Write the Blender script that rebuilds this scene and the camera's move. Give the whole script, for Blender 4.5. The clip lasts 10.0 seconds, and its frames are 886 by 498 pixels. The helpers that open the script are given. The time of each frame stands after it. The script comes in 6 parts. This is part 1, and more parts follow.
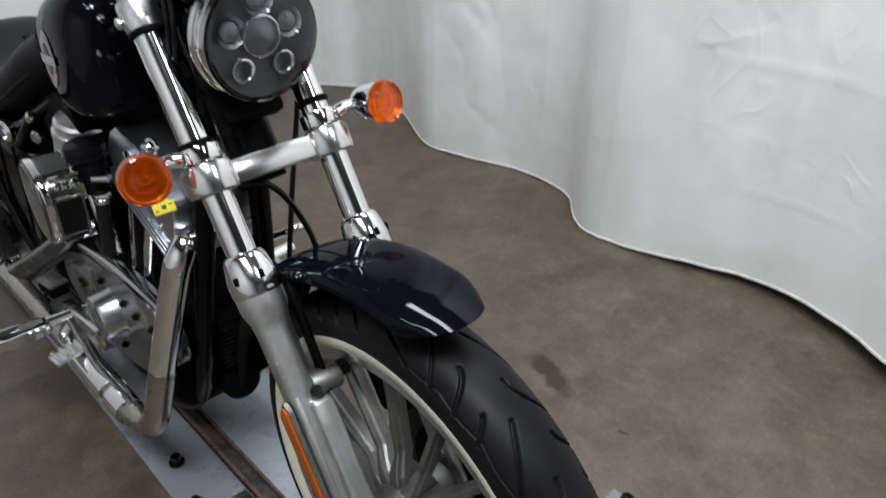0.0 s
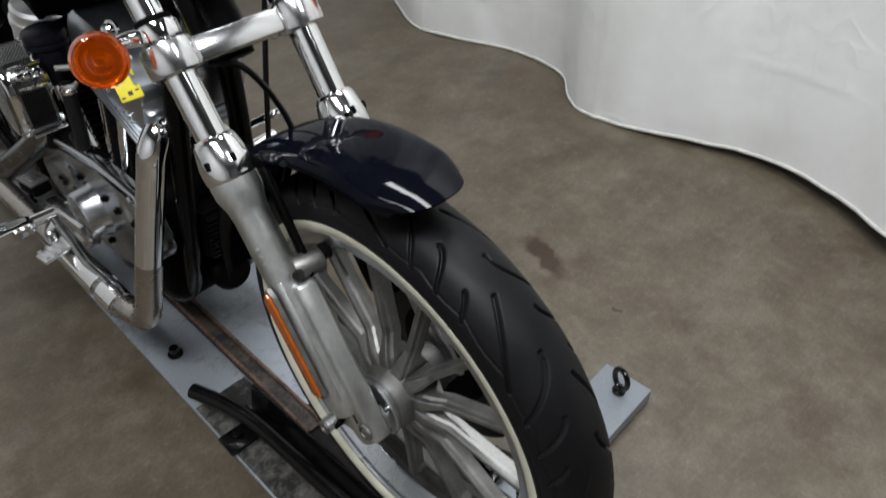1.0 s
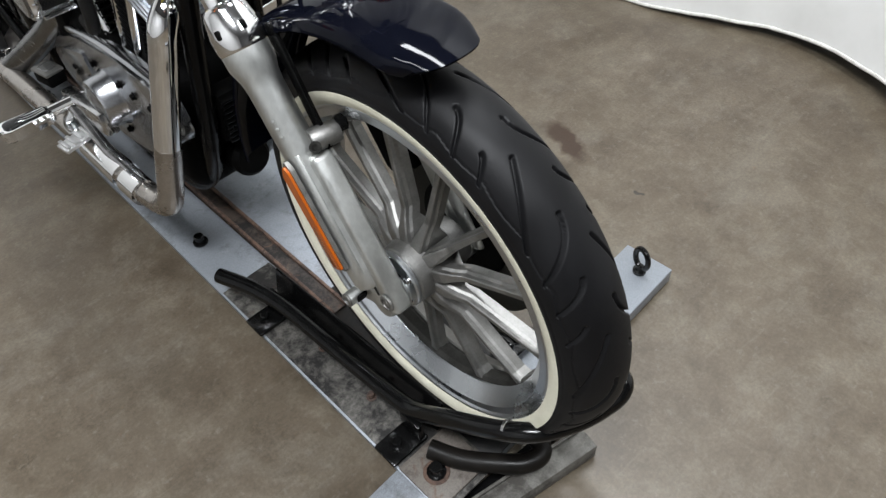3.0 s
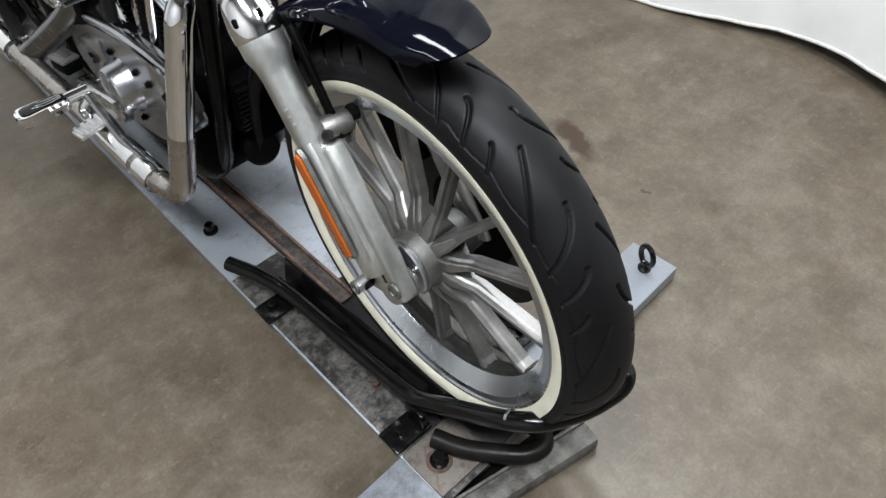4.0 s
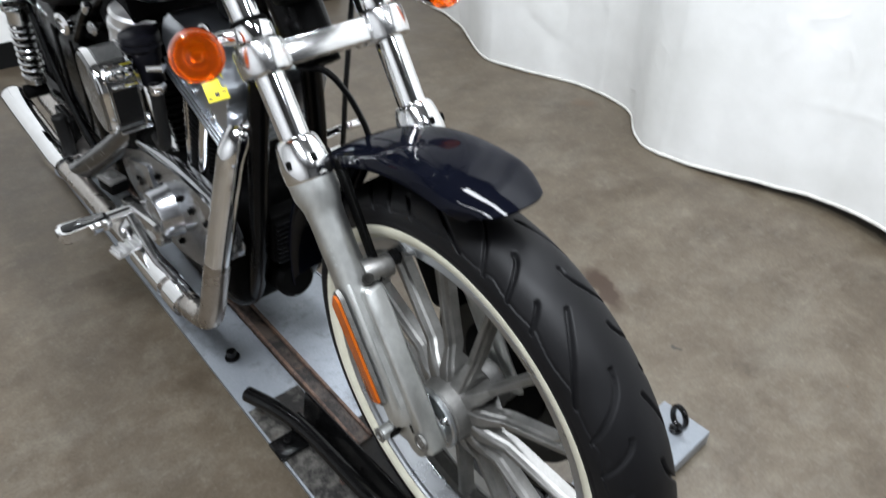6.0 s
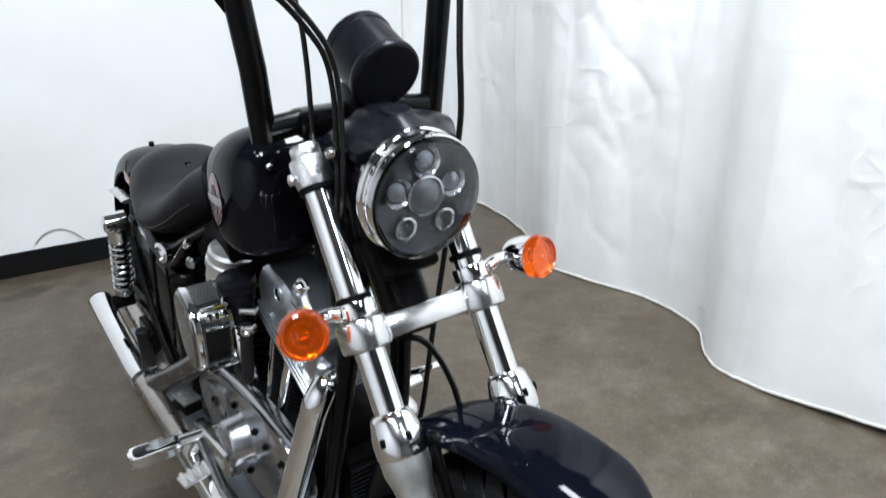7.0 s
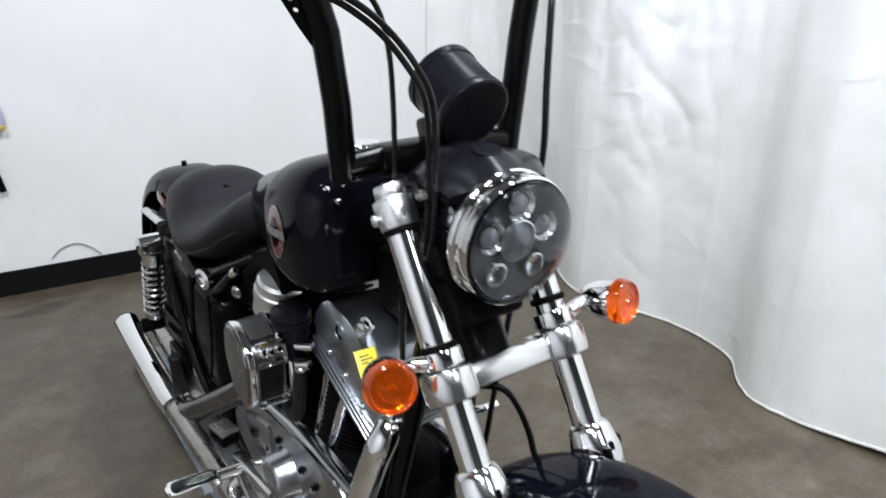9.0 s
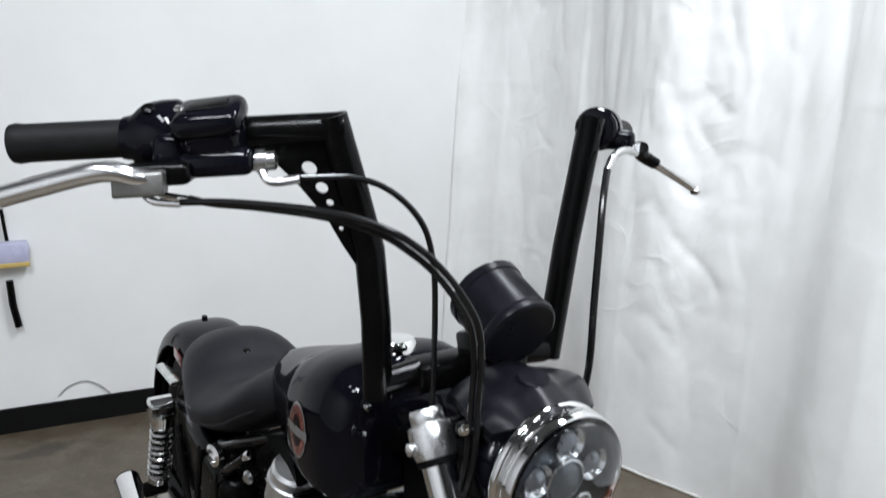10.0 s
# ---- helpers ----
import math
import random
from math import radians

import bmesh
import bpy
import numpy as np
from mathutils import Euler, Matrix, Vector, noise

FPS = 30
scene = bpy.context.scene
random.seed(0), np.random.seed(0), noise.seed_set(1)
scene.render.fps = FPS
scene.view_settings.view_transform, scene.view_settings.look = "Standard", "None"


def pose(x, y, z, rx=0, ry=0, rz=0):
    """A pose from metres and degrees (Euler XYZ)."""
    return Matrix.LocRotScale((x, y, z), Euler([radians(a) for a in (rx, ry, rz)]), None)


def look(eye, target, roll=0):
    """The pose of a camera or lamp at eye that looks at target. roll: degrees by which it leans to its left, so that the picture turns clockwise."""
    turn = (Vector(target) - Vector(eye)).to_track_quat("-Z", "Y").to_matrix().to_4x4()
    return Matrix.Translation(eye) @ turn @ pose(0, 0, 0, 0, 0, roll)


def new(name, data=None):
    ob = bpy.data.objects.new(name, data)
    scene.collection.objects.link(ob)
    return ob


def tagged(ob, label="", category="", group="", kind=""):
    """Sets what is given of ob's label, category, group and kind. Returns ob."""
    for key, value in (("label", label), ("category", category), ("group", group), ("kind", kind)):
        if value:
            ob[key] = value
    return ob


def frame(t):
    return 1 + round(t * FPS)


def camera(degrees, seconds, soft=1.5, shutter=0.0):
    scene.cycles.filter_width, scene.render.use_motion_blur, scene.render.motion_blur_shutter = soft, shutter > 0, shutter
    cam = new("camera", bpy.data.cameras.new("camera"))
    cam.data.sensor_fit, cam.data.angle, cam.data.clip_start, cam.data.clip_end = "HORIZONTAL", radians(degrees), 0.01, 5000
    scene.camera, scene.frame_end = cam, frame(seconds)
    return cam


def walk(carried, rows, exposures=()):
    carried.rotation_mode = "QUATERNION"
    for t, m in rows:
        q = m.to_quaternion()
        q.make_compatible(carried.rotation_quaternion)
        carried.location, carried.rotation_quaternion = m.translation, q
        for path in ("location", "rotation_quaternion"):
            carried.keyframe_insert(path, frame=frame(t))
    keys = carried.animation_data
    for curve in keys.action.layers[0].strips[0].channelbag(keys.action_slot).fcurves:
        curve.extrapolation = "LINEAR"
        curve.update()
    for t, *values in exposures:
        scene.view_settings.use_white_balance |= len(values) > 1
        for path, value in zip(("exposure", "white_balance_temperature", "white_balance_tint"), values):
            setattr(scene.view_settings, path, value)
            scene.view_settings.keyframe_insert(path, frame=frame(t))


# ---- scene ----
SOFT, SHUT = 1.4, 0.5
cam = camera(62.76, 10.0, soft=SOFT, shutter=SHUT)
PATH = [
    (0, (-0.4414, -0.4973, 1.1835), (0.1496, 0.1135, 0.6567), 0.66),
    (0.5, (-0.4219, -0.5008, 1.1712), (0.1482, 0.0714, 0.5817), 0.68),
    (1, (-0.4151, -0.5048, 1.1525), (0.1136, 0.0457, 0.5065), -1.53),
    (1.5, (-0.4127, -0.5042, 1.1342), (0.0750, 0.0274, 0.4418), -3.06),
    (2, (-0.4146, -0.5112, 1.1255), (0.0484, 0.0046, 0.4047), -3.85),
    (2.5, (-0.4254, -0.5223, 1.1181), (0.0183, -0.0117, 0.3816), -4.64),
    (4, (-0.4454, -0.5394, 1.1206), (-0.0106, -0.0233, 0.3826), -3.87),
    (4.5, (-0.4612, -0.5595, 1.0954), (-0.0245, -0.0409, 0.3603), -2.80),
    (5, (-0.4530, -0.5411, 1.1024), (-0.0120, -0.0287, 0.3655), -1.96),
    (5.2, (-0.4507, -0.5346, 1.1078), (0.0145, -0.0004, 0.4020), -1.82),
    (6.3, (-0.4459, -0.4786, 1.1572), (0.0520, 0.1834, 0.5969), -0.42),
    (6.5, (-0.4445, -0.4621, 1.1848), (0.0475, 0.2421, 0.6730), -0.99),
    (7, (-0.4508, -0.4050, 1.2353), (0.0746, 0.3426, 0.8289), -0.52),
    (7.5, (-0.4741, -0.3730, 1.2552), (0.0716, 0.3684, 0.8645), 0.46),
    (8, (-0.4848, -0.3652, 1.2527), (0.0648, 0.3712, 0.8581), 0.42),
    (8.5, (-0.4944, -0.3522, 1.2489), (0.0528, 0.3837, 0.8501), 0.73),
    (9, (-0.5079, -0.2980, 1.2557), (0.0253, 0.4511, 0.8627), 0.58),
    (9.5, (-0.5226, -0.2302, 1.3062), (0.0429, 0.5385, 1.0073), 2.22),
    (10, (-0.4921, -0.2110, 1.3442), (0.0542, 0.5935, 1.1110), 2.75),
]
EXPO = [(0, -0.48, 6550, 10), (0.5, -0.52, 6620, 10), (1, -0.48, 6700, 10), (1.5, -0.28, 6820, 10), (2, -0.12, 6850, 10), (2.5, 0, 6750, 10), (4.5, 0.23, 6620, 10), (5.2, 0.23, 6580, 10), (6.5, 0.28, 6350, 10), (7.5, 0.05, 6280, 10), (9, 0.01, 6380, 10), (10, -0.20, 6450, 10)]
walk(cam, [(t, look(eye, target, roll)) for t, eye, target, roll in PATH], EXPO)

# ---- light: fluorescent battens under the ceiling ----
world = bpy.data.worlds.new("world")
scene.world = world
world.use_nodes = True
world.node_tree.nodes["Background"].inputs[0].default_value = (0.9, 0.95, 1.0, 1)
world.node_tree.nodes["Background"].inputs[1].default_value = 0.02

CEIL = 3.3
LAMPS = [(0.75, 0.45, 72), (-0.95, -0.9, 100), (-1.35, -0.2, 42), (0.35, -2.3, 36)]


def lamp_light(x, y, power):
    li = bpy.data.lights.new("tube_light", "AREA")
    li.shape, li.size, li.size_y = "RECTANGLE", 0.28, 1.2
    li.energy, li.color = power, (0.93, 0.98, 1.05)
    ob = new("tube_light", li)
    ob.matrix_world = pose(x, y, CEIL - 0.13)
    return ob


for lx, ly, lp in LAMPS:
    lamp_light(lx, ly, lp)


# ---- materials ----
def material(name):
    m = bpy.data.materials.new(name)
    m.use_nodes = True
    nt = m.node_tree
    return m, nt, nt.nodes["Principled BSDF"]


def link(nt, a, b):
    nt.links.new(a, b)


def coords(nt, scale=(1, 1, 1)):
    tc = nt.nodes.new("ShaderNodeTexCoord")
    mp = nt.nodes.new("ShaderNodeMapping")
    mp.inputs["Scale"].default_value = scale
    link(nt, tc.outputs["Object"], mp.inputs["Vector"])
    return mp.outputs["Vector"]


def noise_tex(nt, vec, scale, detail=6, rough=0.6, distortion=0.0):
    n = nt.nodes.new("ShaderNodeTexNoise")
    n.inputs["Scale"].default_value = scale
    n.inputs["Detail"].default_value = detail
    n.inputs["Roughness"].default_value = rough
    n.inputs["Distortion"].default_value = distortion
    link(nt, vec, n.inputs["Vector"])
    return n.outputs["Fac"]


def ramp(nt, fac, stops):
    r = nt.nodes.new("ShaderNodeValToRGB")
    els = r.color_ramp.elements
    while len(els) < len(stops):
        els.new(0.5)
    for e, (p, c) in zip(els, stops):
        e.position = p
        e.color = (*c, 1) if len(c) == 3 else c
    link(nt, fac, r.inputs["Fac"])
    return r.outputs["Color"]


def grey(v):
    return (v, v, v)


def math_node(nt, op, a, b):
    n = nt.nodes.new("ShaderNodeMath")
    n.operation = op
    for i, v in enumerate((a, b)):
        if isinstance(v, (int, float)):
            n.inputs[i].default_value = v
        else:
            link(nt, v, n.inputs[i])
    return n.outputs[0]


def mix_col(nt, fac, a, b, mode="MIX"):
    n = nt.nodes.new("ShaderNodeMix")
    n.data_type, n.blend_type = "RGBA", mode
    for sock, v in ((n.inputs[0], fac), (n.inputs[6], a), (n.inputs[7], b)):
        if isinstance(v, (int, float)):
            sock.default_value = v
        elif isinstance(v, tuple):
            sock.default_value = (*v, 1)
        else:
            link(nt, v, sock)
    return n.outputs[2]


def bump(nt, bsdf, height, strength=0.2, distance=0.002):
    b = nt.nodes.new("ShaderNodeBump")
    b.inputs["Strength"].default_value = strength
    b.inputs["Distance"].default_value = distance
    link(nt, height, b.inputs["Height"])
    link(nt, b.outputs["Normal"], bsdf.inputs["Normal"])


def simple(name, dark, light, rough=(0.3, 0.45), metal=0.0, scale=40, bump_s=0.0, stretch=(1, 1, 1), coat=0.0, fine=300, spec=0.5):
    """Two scales of variation in colour and gloss."""
    m, nt, b = material(name)
    v = coords(nt, stretch)
    n1, n2 = noise_tex(nt, v, scale), noise_tex(nt, v, fine, 3)
    both = math_node(nt, "ADD", math_node(nt, "MULTIPLY", n1, 0.65), math_node(nt, "MULTIPLY", n2, 0.35))
    link(nt, ramp(nt, both, [(0.3, dark), (0.7, light)]), b.inputs["Base Color"])
    link(nt, ramp(nt, n1, [(0.3, grey(rough[0])), (0.75, grey(rough[1]))]), b.inputs["Roughness"])
    b.inputs["Metallic"].default_value = metal
    b.inputs["Coat Weight"].default_value = coat
    b.inputs["Coat Roughness"].default_value = 0.06
    b.inputs["Coat IOR"].default_value = 1.4
    b.inputs["Specular IOR Level"].default_value = spec
    if bump_s:
        bump(nt, b, n2, bump_s, 0.001)
    return m


CHROME = simple("chrome", grey(0.80), grey(0.9), (0.03, 0.07), 1.0, 30)
CHROME_WORN = simple("chrome_worn", grey(0.42), grey(0.68), (0.12, 0.3), 1.0, 60)
BRIGHT = simple("bright_polished_aluminium", grey(0.82), grey(0.92), (0.2, 0.3), 1.0, 40, 0.03)
HEADPOL = simple("smooth_polished_casting", (0.42, 0.445, 0.48), (0.50, 0.53, 0.57), (0.27, 0.31), 1.0, 14, 0.0)
MACHINED = simple("machined_rim_aluminium", (0.42, 0.44, 0.46), (0.56, 0.58, 0.60), (0.24, 0.36), 1.0, 9, 0.05)
SATIN = simple("satin_black_cover", (0.0035, 0.0035, 0.005), (0.007, 0.007, 0.010), (0.26, 0.36), 0.0, 40, 0.05, spec=0.14)
GEARPOL = simple("polished_gearcase", (0.40, 0.41, 0.43), (0.50, 0.51, 0.53), (0.20, 0.27), 1.0, 14, 0.0)
POLISHED = simple("polished_aluminium", grey(0.68), grey(0.82), (0.15, 0.24), 1.0, 18, 0.02)
BRUSHED = simple("brushed_aluminium", (0.66, 0.67, 0.66), (0.76, 0.77, 0.76), (0.22, 0.32), 1.0, 25, 0.03, (1, 1, 0.25))
CAST = simple("cast_aluminium", (0.19, 0.187, 0.178), (0.31, 0.305, 0.292), (0.44, 0.58), 1.0, 45, 0.3)
SLIDER = simple("satin_cast_slider", (0.46, 0.47, 0.455), (0.66, 0.67, 0.65), (0.38, 0.52), 1.0, 30, 0.14, (1, 1, 0.4), fine=160)
ALUM = simple("soft_polished_aluminium", grey(0.86), grey(0.94), (0.34, 0.44), 1.0, 40, 0.04)
TUBECHROME = simple("hard_chrome_tube", grey(0.82), grey(0.9), (0.06, 0.10), 1.0, 30)
COVERCHROME = simple("chromed_dust_cover", grey(0.80), grey(0.9), (0.09, 0.16), 1.0, 24)
DULLCHROME = simple("dull_dark_chrome", grey(0.16), grey(0.30), (0.16, 0.3), 1.0, 40, 0.02)
CLAMPED = simple("chromed_clamp", grey(0.78), grey(0.9), (0.26, 0.34), 1.0, 24)
FROST = simple("frosted_optic", (0.20, 0.21, 0.23), (0.30, 0.31, 0.33), (0.25, 0.35), 0.6, 40)
BOWL = simple("silvered_lamp_bowl", grey(0.84), grey(0.9), (0.32, 0.42), 0.85, 40)
PEGRUB = simple("peg_rubber", grey(0.006), grey(0.012), (0.5, 0.65), 0.0, 60, 0.3, spec=0.2)
# for dark castings; on the front rim barrel the dark stands for shade
CAST_DARK = simple("dark_and_shaded_cast", (0.03, 0.03, 0.028), (0.08, 0.078, 0.072), (0.45, 0.65), 1.0, 45, 0.2)
HOT = simple("heat_tinted_pipe", (0.36, 0.33, 0.3), (0.56, 0.53, 0.5), (0.22, 0.36), 1.0, 18, 0.05)
PAINT = simple("black_gloss_paint", (0.002, 0.002, 0.003), (0.004, 0.004, 0.007), (0.08, 0.14), 0.0, 12, 0.0, coat=0.55, spec=0)
BLUEBLACK = simple("blue_black_gloss_paint", (0.0015, 0.0018, 0.0035), (0.0025, 0.003, 0.006), (0.08, 0.14), 0.0, 12, 0.0, coat=0.36, spec=0)
BLACK = simple("satin_black_metal", grey(0.0010), grey(0.0030), (0.18, 0.3), 0.0, 50, 0.06, spec=0.12)
MATTE = simple("flat_black_engine", grey(0.0008), grey(0.0025), (0.5, 0.75), 0.0, 50, 0.2, spec=0.05)
TUBE = simple("black_painted_tube", grey(0.0015), grey(0.005), (0.12, 0.24), 0.0, 35, 0.06, spec=0.28)
BRACE = simple("dirty_black_tube", (0.003, 0.0027, 0.0025), (0.010, 0.0085, 0.007), (0.3, 0.55), 0.0, 28, 0.12, spec=0.13)
CABLE = simple("black_cable_sheath", grey(0.004), grey(0.006), (0.2, 0.26), 0.0, 20, fine=60, spec=0.3)
LEATHER = simple("black_vinyl", (0.006, 0.006, 0.008), (0.012, 0.012, 0.015), (0.42, 0.56), 0.0, 22, 0.35, fine=700, spec=0.22)
GRIPRUB = simple("grip_rubber", grey(0.004), grey(0.008), (0.5, 0.7), 0.0, 60, 0.3, spec=0.14)
WHITEWALL = simple("whitewall_rubber", (0.55, 0.53, 0.42), (0.70, 0.68, 0.56), (0.45, 0.6), 0.0, 30, 0.1)
YELLOW = simple("yellow_tag", (0.75, 0.62, 0.02), (0.85, 0.72, 0.04), (0.4, 0.5), 0.0, 30)
INK = simple("black_ink", grey(0.02), grey(0.03), (0.5, 0.6))
BASEB = simple("black_vinyl_baseboard", grey(0.003), grey(0.007), (0.45, 0.65), 0.0, 8, 0.1, spec=0.12)
DECAL_RED = simple("red_decal", (0.09, 0.024, 0.020), (0.26, 0.055, 0.042), (0.2, 0.3), 0.0, 70, coat=0.5)
DECAL_GREY = simple("silver_decal", grey(0.16), grey(0.34), (0.25, 0.35), 0.3, 60, coat=0.5)
LILAC = simple("lilac_box_card", (0.36, 0.36, 0.50), (0.48, 0.48, 0.60), (0.4, 0.5))
OCHRE = simple("yellow_card", (0.42, 0.30, 0.09), (0.52, 0.38, 0.13), (0.4, 0.5))
SMOKE = simple("smoked_reflector", (0.044, 0.047, 0.053), (0.066, 0.070, 0.078), (0.2, 0.3), 0.3, 20)
GLOW = simple("lit_diffuser", grey(0.8), grey(0.85), (0.4, 0.5))
GLOW.node_tree.nodes["Principled BSDF"].inputs["Emission Color"].default_value = (0.93, 0.98, 1.0, 1)
GLOW.node_tree.nodes["Principled BSDF"].inputs["Emission Strength"].default_value = 3.0
LAMPCASE = simple("white_enamel", grey(0.75), grey(0.82), (0.3, 0.4))


def blotched(name, clean, dirt, spot, scale, cover, rough, metal):
    """Plate with large worn blotches, fine speckle and a second kind of spot."""
    m, nt, b = material(name)
    v = coords(nt)
    big, mid, fine = noise_tex(nt, v, scale, 8, 0.72, 0.5), noise_tex(nt, v, scale * 5, 6, 0.7), noise_tex(nt, v, 420, 3)
    both = math_node(nt, "ADD", math_node(nt, "MULTIPLY", big, 0.6), math_node(nt, "MULTIPLY", mid, 0.4))
    col = mix_col(nt, ramp(nt, both, [(cover - 0.07, grey(1)), (cover + 0.07, grey(0))]), clean, dirt)
    col = mix_col(nt, ramp(nt, noise_tex(nt, v, scale * 2.6, 7, 0.7, 0.8), [(0.58, grey(0)), (0.66, grey(0.8))]), col, spot)
    col = mix_col(nt, 0.35, col, ramp(nt, fine, [(0.3, grey(0.25)), (0.7, grey(0.7))]), "OVERLAY")
    link(nt, col, b.inputs["Base Color"])
    link(nt, ramp(nt, both, [(0.4, grey(rough[1])), (0.6, grey(rough[0]))]), b.inputs["Roughness"])
    b.inputs["Metallic"].default_value = metal
    bump(nt, b, math_node(nt, "ADD", mid, math_node(nt, "MULTIPLY", fine, 0.4)), 0.25, 0.001)
    return m


STEEL = blotched("galvanised_plate", (0.245, 0.265, 0.29), (0.13, 0.135, 0.14), (0.29, 0.305, 0.33), 6, 0.41, (0.40, 0.58), 0.45)
STEEL_DIRTY = blotched("dirty_steel_channel", (0.13, 0.125, 0.113), (0.045, 0.041, 0.035), (0.085, 0.078, 0.068), 9, 0.48, (0.55, 0.8), 0.2)
RUST = blotched("rusty_steel", (0.11, 0.062, 0.042), (0.035, 0.022, 0.017), (0.17, 0.12, 0.10), 20, 0.50, (0.6, 0.85), 0.1)
RUST_DARK = blotched("dark_rusted_plate", (0.060, 0.045, 0.036), (0.010, 0.008, 0.007), (0.085, 0.045, 0.026), 16, 0.52, (0.5, 0.8), 0.15)
BROWNPLATE = blotched("rust_stained_plate", (0.125, 0.11, 0.095), (0.05, 0.038, 0.031), (0.085, 0.045, 0.026), 12, 0.47, (0.5, 0.75), 0.15)
# near-black blotches: the tyre's shade put into the colour
TRAY_SHADE = blotched("tyre_shade_black", (0.016, 0.014, 0.012), (0.004, 0.004, 0.004), (0.02, 0.014, 0.010), 16, 0.5, (0.35, 0.6), 0.0)
GRIME = blotched("grimy_plate", (0.125, 0.118, 0.105), (0.010, 0.009, 0.008), (0.050, 0.036, 0.026), 11, 0.52, (0.45, 0.75), 0.3)


def amber(name, colour, trans):
    m, nt, b = material(name)
    v = coords(nt)
    n = noise_tex(nt, v, 60, 3)
    link(nt, ramp(nt, n, [(0.3, tuple(c * 0.85 for c in colour)), (0.7, colour)]), b.inputs["Base Color"])
    b.inputs["Roughness"].default_value = 0.06
    b.inputs["Transmission Weight"].default_value = trans
    b.inputs["IOR"].default_value = 1.4
    b.inputs["Coat Weight"].default_value = 0.35
    return m


AMBER = amber("amber_lens", (0.95, 0.15, 0.001), 0.9)
REFLECTOR = amber("amber_reflector", (0.40, 0.085, 0.006), 0.0)


def make_glass():
    m, nt, b = material("clear_lens")
    b.inputs["Base Color"].default_value = (0.93, 0.95, 0.97, 1)
    b.inputs["Transmission Weight"].default_value = 1.0
    b.inputs["IOR"].default_value = 1.3
    link(nt, ramp(nt, noise_tex(nt, coords(nt), 50, 3), [(0.3, grey(0.0)), (0.8, grey(0.05))]), b.inputs["Roughness"])
    return m


GLASS = make_glass()


def make_tyre():
    m, nt, b = material("tyre_rubber")
    v = coords(nt)
    n1, n2 = noise_tex(nt, v, 9, 5), noise_tex(nt, v, 260, 3)
    link(nt, ramp(nt, n1, [(0.3, (0.0025, 0.0025, 0.0029)), (0.7, (0.0055, 0.0055, 0.0062))]), b.inputs["Base Color"])
    link(nt, ramp(nt, n1, [(0.3, grey(0.42)), (0.7, grey(0.62))]), b.inputs["Roughness"])
    b.inputs["Specular IOR Level"].default_value = 0.17
    bump(nt, b, n2, 0.15, 0.0008)
    return m


RUBBER = make_tyre()


def make_mesh_screen(name, v1):
    m, nt, b = material(name)
    v = coords(nt, (620, 620, 620))
    w = nt.nodes.new("ShaderNodeTexChecker")
    w.inputs["Scale"].default_value = 0.6
    link(nt, v, w.inputs["Vector"])
    link(nt, mix_col(nt, w.outputs["Fac"], (0.02, 0.02, 0.02), (v1, v1, v1)), b.inputs["Base Color"])
    b.inputs["Metallic"].default_value = 0.8
    b.inputs["Roughness"].default_value = 0.35
    bump(nt, b, w.outputs["Fac"], 0.6, 0.001)
    return m


SCREEN = make_mesh_screen("woven_wire_screen", 0.45)
DARKSCREEN = make_mesh_screen("dark_wire_screen", 0.06)


